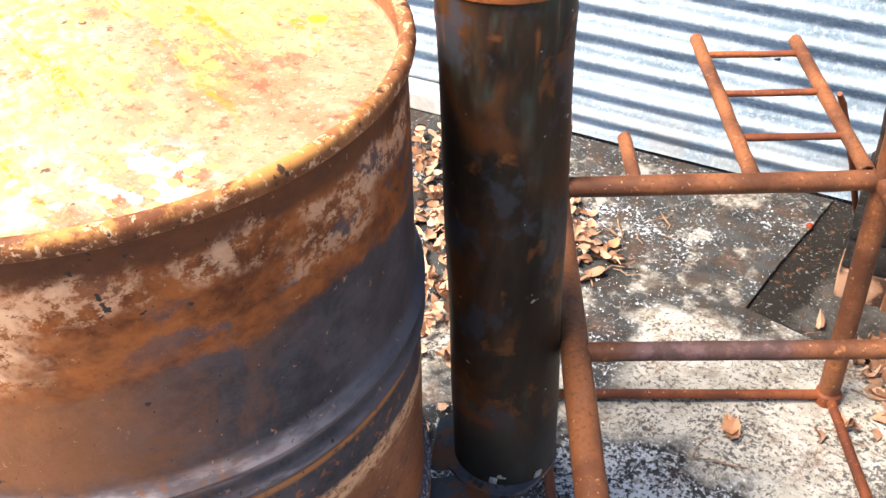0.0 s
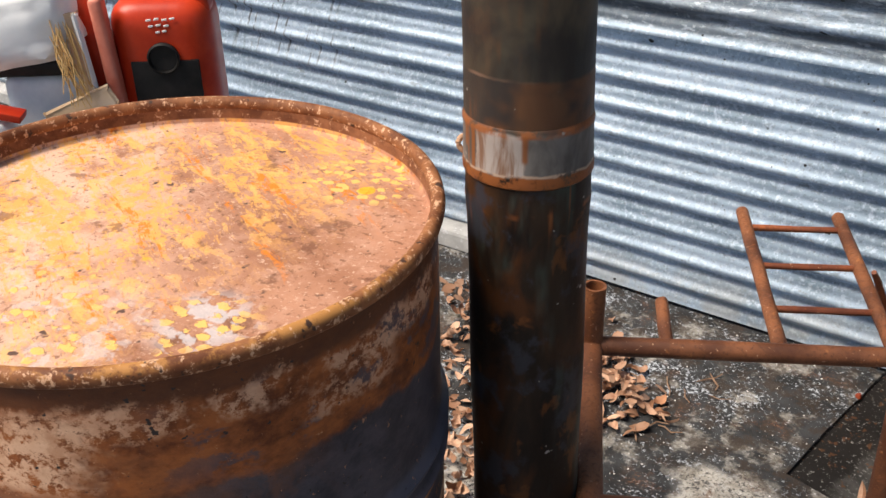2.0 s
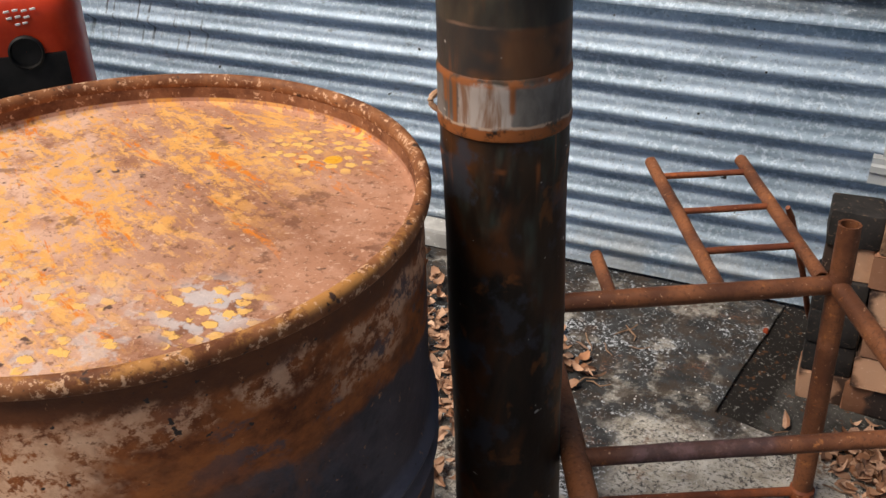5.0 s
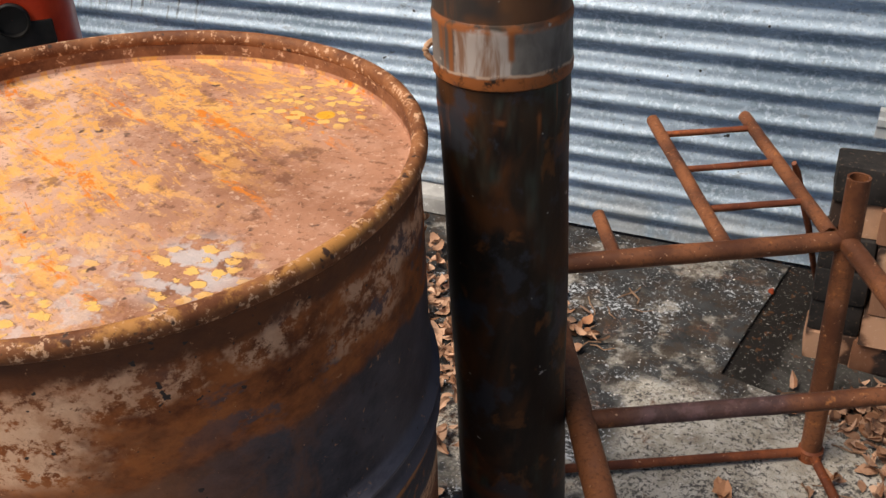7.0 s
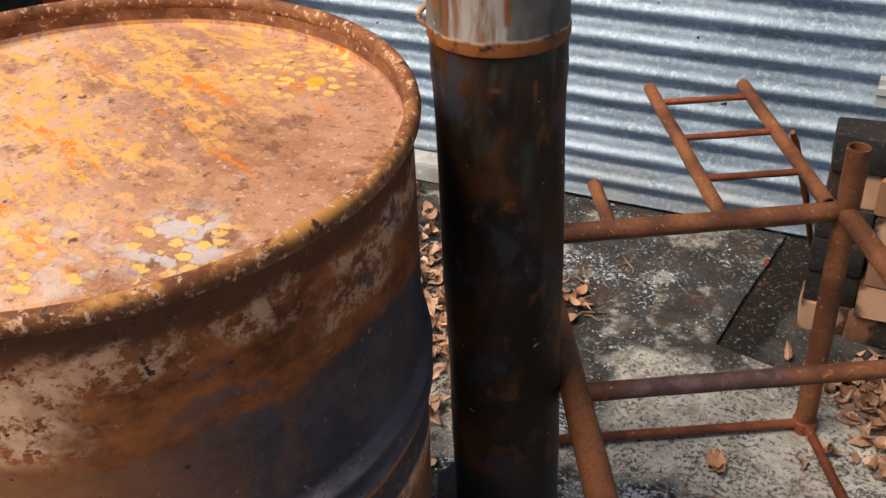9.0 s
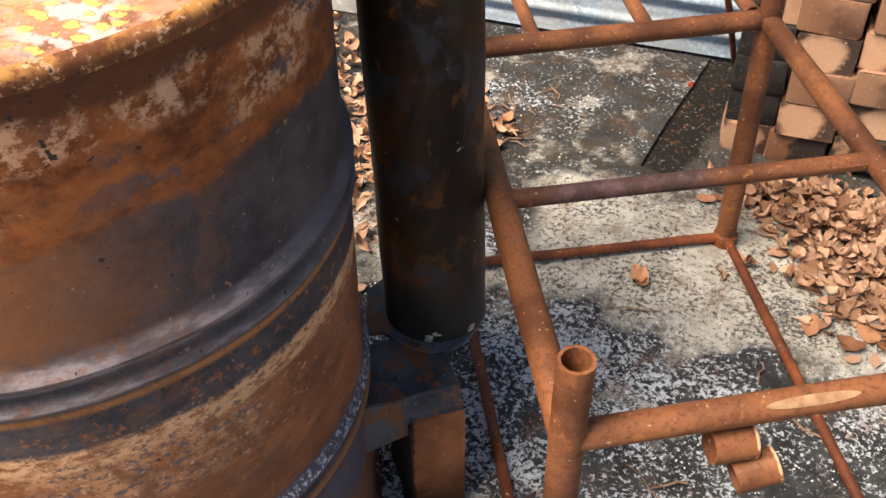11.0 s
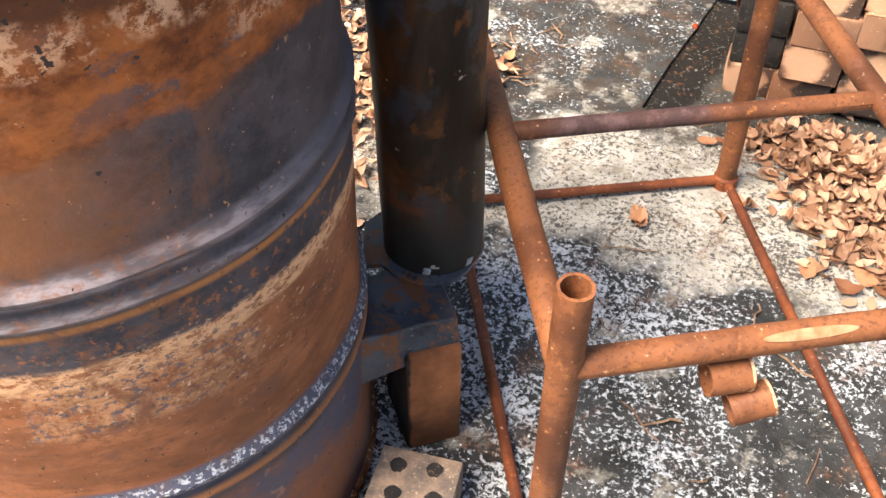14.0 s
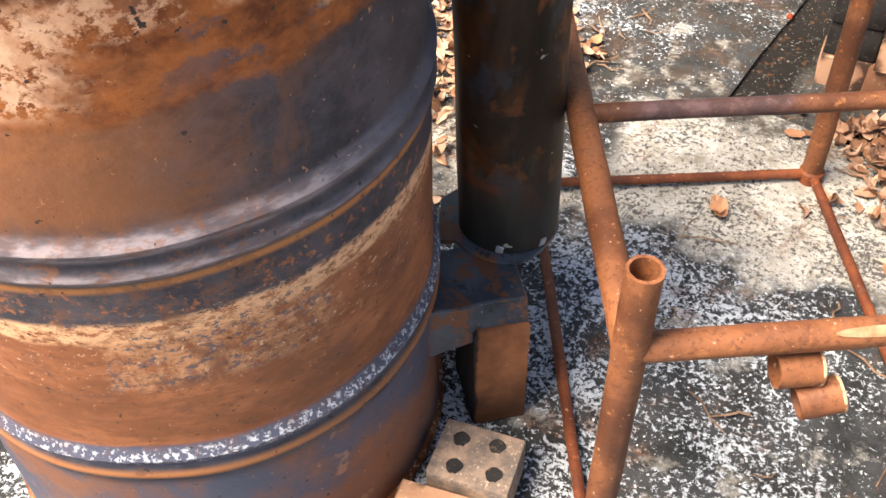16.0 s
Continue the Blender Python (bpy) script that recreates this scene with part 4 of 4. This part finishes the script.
tb = part("body", block((0.108, 0.215, 0.070), 0.004, pose(0, 0, 0.035), 2, 0.001, 9), plain_rough("sooty_sand_brick", (0.16, 0.085, 0.05), (0.56, 0.35, 0.22), 16, 0.85, (0.05, 0.04, 0.035)), top)
# core holes again as black plugs, their inner shade put into the colour
for x in (-0.026, 0.026):
    for y in (-0.075, -0.03, 0.015, 0.06):
        part("core_hole", lathe([(0.011, 0.05), (0.011, 0.0712), (0.0085, 0.0714), (0.0005, 0.0713)], 16, (x, y), 0.001), CHAR, tb, "black disc painted as a shaded core hole")
half_mesh = mesh_of("half_brick", block((0.092, 0.075, 0.070), 0.005, None, 2, 0.0012, 71), MARKED_BRICK)
char_mesh = mesh_of("half_brick", block((0.092, 0.078, 0.070), 0.006, None, 2, 0.0015, 72), CHAR)
for row in range(6):
    ob = new("half_brick", half_mesh if row in (0, 4) else char_mesh)
    ob.matrix_world = pose(0.646 + rnd.uniform(-0.004, 0.004), 1.108 + rnd.uniform(-0.004, 0.004), LOW + 0.0355 + row * 0.0710, 0, 0, 3 + rnd.uniform(-2, 2))
    tagged(ob, "soot-black half brick topping a short pile" if row == 5 else "soot-black half brick in a short pile" if row in (1, 2, 3) else "sooty salmon half brick in a short pile", "brick", "half bricks")


# ---- coated sheet offcuts leaning by the stack ----
def ribbed(width, height, ribs, m, thick=0.012):
    bm = bmesh.new()
    prof = [(0, 0.0)]
    for k in range(ribs):
        z = height * (k + 0.5) / ribs
        prof += [(z - 0.006, 0.0), (z - 0.002, -0.005), (z + 0.010, -0.005), (z + 0.014, 0.0)]
    prof += [(height, 0.0), (height + 0.004, 0.012), (height, 0.024)]
    rows = [[bm.verts.new((x, y, z)) for x in (0, width * 0.5, width)] for z, y in prof]
    for a, b in zip(rows, rows[1:]):
        for k in range(2):
            bm.faces.new((a[k], a[k + 1], b[k + 1], b[k]))
    bmesh.ops.solidify(bm, geom=bm.faces[:], thickness=0.002)
    bmesh.ops.transform(bm, matrix=m, verts=bm.verts)
    return bm


pan = thing("sheet_offcut", "grey-white coated steel sheet offcut leaning on the wall", "metal sheet")
part("sheet", ribbed(0.62, 0.155, 2, pose(0.668, 1.205, 0.452, -6, 1.0, 0)), PANEL, pan)
part("flange", block((0.62, 0.03, 0.050), 0.002, pose(0.985, 1.226, 0.612, -12, 1.0, 0)), PANEL, pan)
pan2 = thing("sheet_offcut", "small folded white sheet offcut behind the bricks", "metal sheet")
part("sheet", ribbed(0.30, 0.050, 1, pose(0.650, 1.195, 0.402, -4, 2, 0)), PANEL, pan2)


# ---- red machine and sacks beyond the drum ----
def rounded(size, bevel, m, seg=5):
    return block(size, bevel, m, seg)


BACK = pose(-1.0, 0.90, 0, 0, 0, 38.5)
tank = thing("red_tank", "red moulded tank with a round black opening", "tank")
tank.matrix_world = BACK @ pose(-0.045, 0.10, 0)
hull = part("body", rounded((0.235, 0.20, 0.53), 0.075, pose(0, 0, 0.415), 7), RED, tank)
part("base", rounded((0.25, 0.21, 0.20), 0.03, pose(0, 0, 0.10)), RED_DARK, tank)
part("opening", lathe([(0.030, -0.004), (0.036, 0.0), (0.037, 0.010), (0.033, 0.013), (0.030, 0.004), (0.0005, 0.003)], 40), BLACK, tank, "round black opening").matrix_local = pose(0.004, -0.103, 0.553, 90, 0, 0)
part("panel", rounded((0.155, 0.012, 0.20), 0.004, pose(0.004, -0.0985, 0.445), 2), BLACK, tank, "dark recessed front panel")
part("handle", rounded((0.030, 0.05, 0.50), 0.012, pose(-0.112, -0.105, 0.45, 0, -3, 0), 3), plain_rough("sun_faded_red", (0.62, 0.16, 0.10), (0.74, 0.26, 0.18), 9, 0.4, None, 0.1), tank, "sun-faded pale red handle")
part("side_panel", rounded((0.05, 0.03, 0.56), 0.010, pose(-0.145, -0.085, 0.43, 0, -4, 0), 3), RED, tank)
part("grip", rounded((0.030, 0.07, 0.22), 0.012, pose(0.078, -0.02, 0.745, 0, -12, 0), 4), RED, tank)
for k, (x, z, w) in enumerate(((0.008, 0.640, 0.070), (0.002, 0.626, 0.052), (0.006, 0.612, 0.030))):
    n = 4 - k
    for q in range(n):
        part("writing_bar", block((w / n * 0.7, 0.003, 0.005), 0.001, pose(x + w * ((q + 0.5) / n - 0.5), -0.1005, z + 0.002 * (q % 2), 0, -8, 0)), CHALK, hull, "faded white marker scrawl")


def sack(name, label, category, size, m, material, seed=0, lump=0.25):
    bm = bmesh.new()
    bmesh.ops.create_icosphere(bm, subdivisions=4, radius=1)
    for v in bm.verts:
        n = v.co.normalized()
        q = Vector([math.copysign(abs(a) ** 0.6, a) for a in n])
        q *= 1 + lump * noise.fractal(n * 2.2 + Vector((seed, 0, 0)), 1.0, 2.0, 4)
        v.co = Vector((q.x * size[0], q.y * size[1], q.z * size[2]))
    bmesh.ops.transform(bm, matrix=m, verts=bm.verts)
    return tagged(part(name, bm, material), label, category)


crate = thing("plastic_tub", "pale blue-grey plastic tub half hidden behind the drum", "tub")
crate.matrix_world = BACK
part("body", rounded((0.24, 0.26, 0.52), 0.035, pose(-0.30, 0.13, 0.26), 4), BLUEGREY, crate)
part("dark_lid", rounded((0.30, 0.22, 0.035), 0.010, pose(-0.38, 0.10, 0.538), 3), BLACK, crate, "black lid of the tub")
sack("white_sack", "crumpled white woven sack on the tub", "sack", (0.18, 0.13, 0.100), BACK @ pose(-0.385, 0.07, 0.640, 0, -6, 0), WHITE, 3, 0.16)
sack("white_sack", "crumpled white sack in front of the tub", "sack", (0.11, 0.10, 0.225), BACK @ pose(-0.47, -0.08, 0.235), WHITE, 9, 0.12)
strip = thing("red_strip", "red plastic strip lying over the sack", "strip")
part("strip", block((0.17, 0.05, 0.018), 0.004, BACK @ pose(-0.435, -0.09, 0.478, 0, 14, 0), 2), RED, strip)
board = thing("cardboard_flap", "torn tan cardboard edge beside the red tank", "cardboard")
board.matrix_world = BACK
flap = part("flap", block((0.035, 0.012, 0.66), 0.003, pose(-0.205, -0.02, 0.34, 0, -4, 0), 2, 0.004, 2), CARD, board)
part("torn_edge", block((0.012, 0.016, 0.64), 0.004, pose(-0.187, -0.03, 0.35, 0, -5, 0), 2, 0.004, 3), WHITE, flap, "torn white paper edge")
part("fold", block((0.17, 0.014, 0.05), 0.005, pose(-0.235, -0.05, 0.455, 0, -22, 0), 2, 0.005, 5), CARD, board)
straw = thing("straw_tuft", "tuft of dry straw hanging from the sack", "straw")
straw.matrix_world = BACK
rs = random.Random(5)
for k in range(26):
    x, y = -0.245 + rs.uniform(-0.02, 0.02), -0.05 + rs.uniform(-0.02, 0.02)
    part("stalk", rod([(x, y, 0.645 + rs.uniform(-0.02, 0.02)), (x + rs.uniform(-0.01, 0.02), y - 0.01, 0.58), (x + rs.uniform(0.0, 0.05), y - 0.02, 0.50 + rs.uniform(-0.04, 0.02))], 0.0016, 5), STRAW, straw)


# ---- leaves, twigs and grit ----
def leaf_into(bm, m, length, width, curl, rnd):
    n = 5
    rows = []
    for i in range(n + 1):
        t = i / n
        w = width * (math.sin(math.pi * min(1, t * 0.96 + 0.03)) ** 0.7) * (1 - 0.25 * t) * rnd.uniform(0.72, 1.15)
        z = curl * length * (t - 0.5) ** 2 * 2
        k = rnd.uniform(0.2, 0.9) * abs(curl) * width
        rows.append([bm.verts.new(m @ Vector(((t - 0.5) * length, s * w, z + k * abs(s) + rnd.uniform(-0.05, 0.05) * width))) for s in (-1, 0, 1)])
    for a, b in zip(rows, rows[1:]):
        for k in range(2):
            bm.faces.new((a[k], a[k + 1], b[k + 1], b[k]))


def leaf_pose(x, y, z, rnd, tilt=21):
    return pose(x, y, z, rnd.gauss(0, tilt), rnd.gauss(0, tilt), rnd.uniform(0, 360))


def pile(name, label, spots, seed, z_of):
    rnd = random.Random(seed)
    bm = bmesh.new()
    for (cx, cy, sx, sy, count) in spots:
        for _ in range(count):
            x, y = rnd.gauss(cx, sx), rnd.gauss(cy, sy)
            d = math.hypot((x - cx) / sx, (y - cy) / sy)
            z = z_of(x, y) + rnd.uniform(0.006, 0.012 + 0.05 * math.exp(-d * d * 0.7))
            leaf_into(bm, leaf_pose(x, y, z, rnd), rnd.uniform(0.018, 0.042), rnd.uniform(0.007, 0.015), rnd.uniform(-0.8, 1.0), rnd)
    return tagged(part(name, bm, LEAVES), label, "leaves", kind="stuff")


def slab_z(x, y):
    return LOW if (y > 0.931 - 0.2207 * (x - 0.466) and x > 0.466 + 0.19 * (y - 0.931)) else 0.0


pile("leaf_litter", "heap of dry tan leaves against the bricks", [(0.86, 0.83, 0.075, 0.075, 470), (0.93, 0.70, 0.06, 0.06, 210), (0.80, 0.92, 0.07, 0.035, 200), (0.72, 0.93, 0.04, 0.02, 34)], 4, slab_z)
pile("leaf_litter", "dry brown leaves strewn between drum and wall", [(-0.02, 0.72, 0.09, 0.12, 240), (-0.16, 0.98, 0.10, 0.09, 170), (0.05, 1.0, 0.05, 0.06, 60), (0.14, 0.95, 0.035, 0.03, 34), (-0.30, 1.12, 0.08, 0.06, 60)], 7, slab_z)
rl = random.Random(12)
SINGLE = leaf_skin("single_dry_leaf", (0.22, 0.09, 0.045), (0.52, 0.26, 0.14), by_piece=True)
for k, (x, y) in enumerate(((0.522, 0.627), (0.529, 0.618), (0.60, 0.865), (0.63, 0.872), (0.19, 0.99), (0.205, 0.955), (0.09, 0.80), (0.12, 0.74), (0.115, 0.865), (0.80, 0.60), (0.86, 0.575), (0.885, 0.61), (0.915, 0.585), (0.735, 0.845))):
    bm = bmesh.new()
    big = k in (0, 1) or k > 8
    leaf_into(bm, pose(0, 0, 0), 0.045 if big else 0.036, 0.017 if big else 0.013, rl.uniform(0.1, 0.6), rl)
    ob = part("leaf", bm, SINGLE)
    ob.matrix_world = leaf_pose(x, y, slab_z(x, y) + 0.007, rl, 7)
    tagged(ob, "single curled dry brown leaf lying on the concrete", "leaf", "single leaves")


def twig(points, r=0.0016):
    ob = part("twig", rod(points, r, 6), TWIG)
    tagged(ob, "thin dry twig lying on the concrete", "twig", "twigs")


for k in range(34):
    if k < 12:
        x, y = rl.uniform(0.10, 0.30), rl.uniform(0.88, 1.22)
    elif k < 24:
        x, y = rl.uniform(0.45, 0.95), rl.uniform(0.15, 0.60)
    else:
        x, y = rl.uniform(0.55, 0.85), rl.uniform(0.60, 1.2)
    a, ln = rl.uniform(0, 6.28), rl.uniform(0.03, 0.085)
    z = slab_z(x, y) + 0.003
    twig([(x + ln * q * math.cos(a) + rl.uniform(-0.006, 0.006), y + ln * q * math.sin(a) + rl.uniform(-0.006, 0.006), z + rl.uniform(0, 0.006)) for q in (0, 0.33, 0.66, 1)], rl.uniform(0.0009, 0.002))
bm = bmesh.new()
bmesh.ops.create_icosphere(bm, subdivisions=2, radius=0.007)
for v in bm.verts:
    v.co *= 1 + 0.4 * noise.noise(v.co * 200)
bmesh.ops.translate(bm, vec=(0.520, 1.238, 0.003), verts=bm.verts)
tagged(part("red_fragment", bm, REDBIT), "small red fragment on the slab edge", "fragment")
bm = bmesh.new()
rg = random.Random(3)
for _ in range(900):
    x, y, s = rg.uniform(0.1, 1.0), rg.uniform(-0.1, 1.33), rg.uniform(0.0009, 0.0025)
    verts = [bm.verts.new((x + s * math.cos(a) * rg.uniform(0.6, 1.3), y + s * math.sin(a) * rg.uniform(0.6, 1.3), slab_z(x, y) + rg.uniform(0.0006, 0.002))) for a in (0, 1.57, 3.14, 4.71)]
    tip = bm.verts.new((x, y, slab_z(x, y) + s * 0.8))
    for i in range(4):
        bm.faces.new((verts[i], verts[(i + 1) % 4], tip))
tagged(part("paint_flakes", bm, CHALK, smooth=False), "pale paint flakes and grit scattered over the concrete", "flakes", kind="stuff")
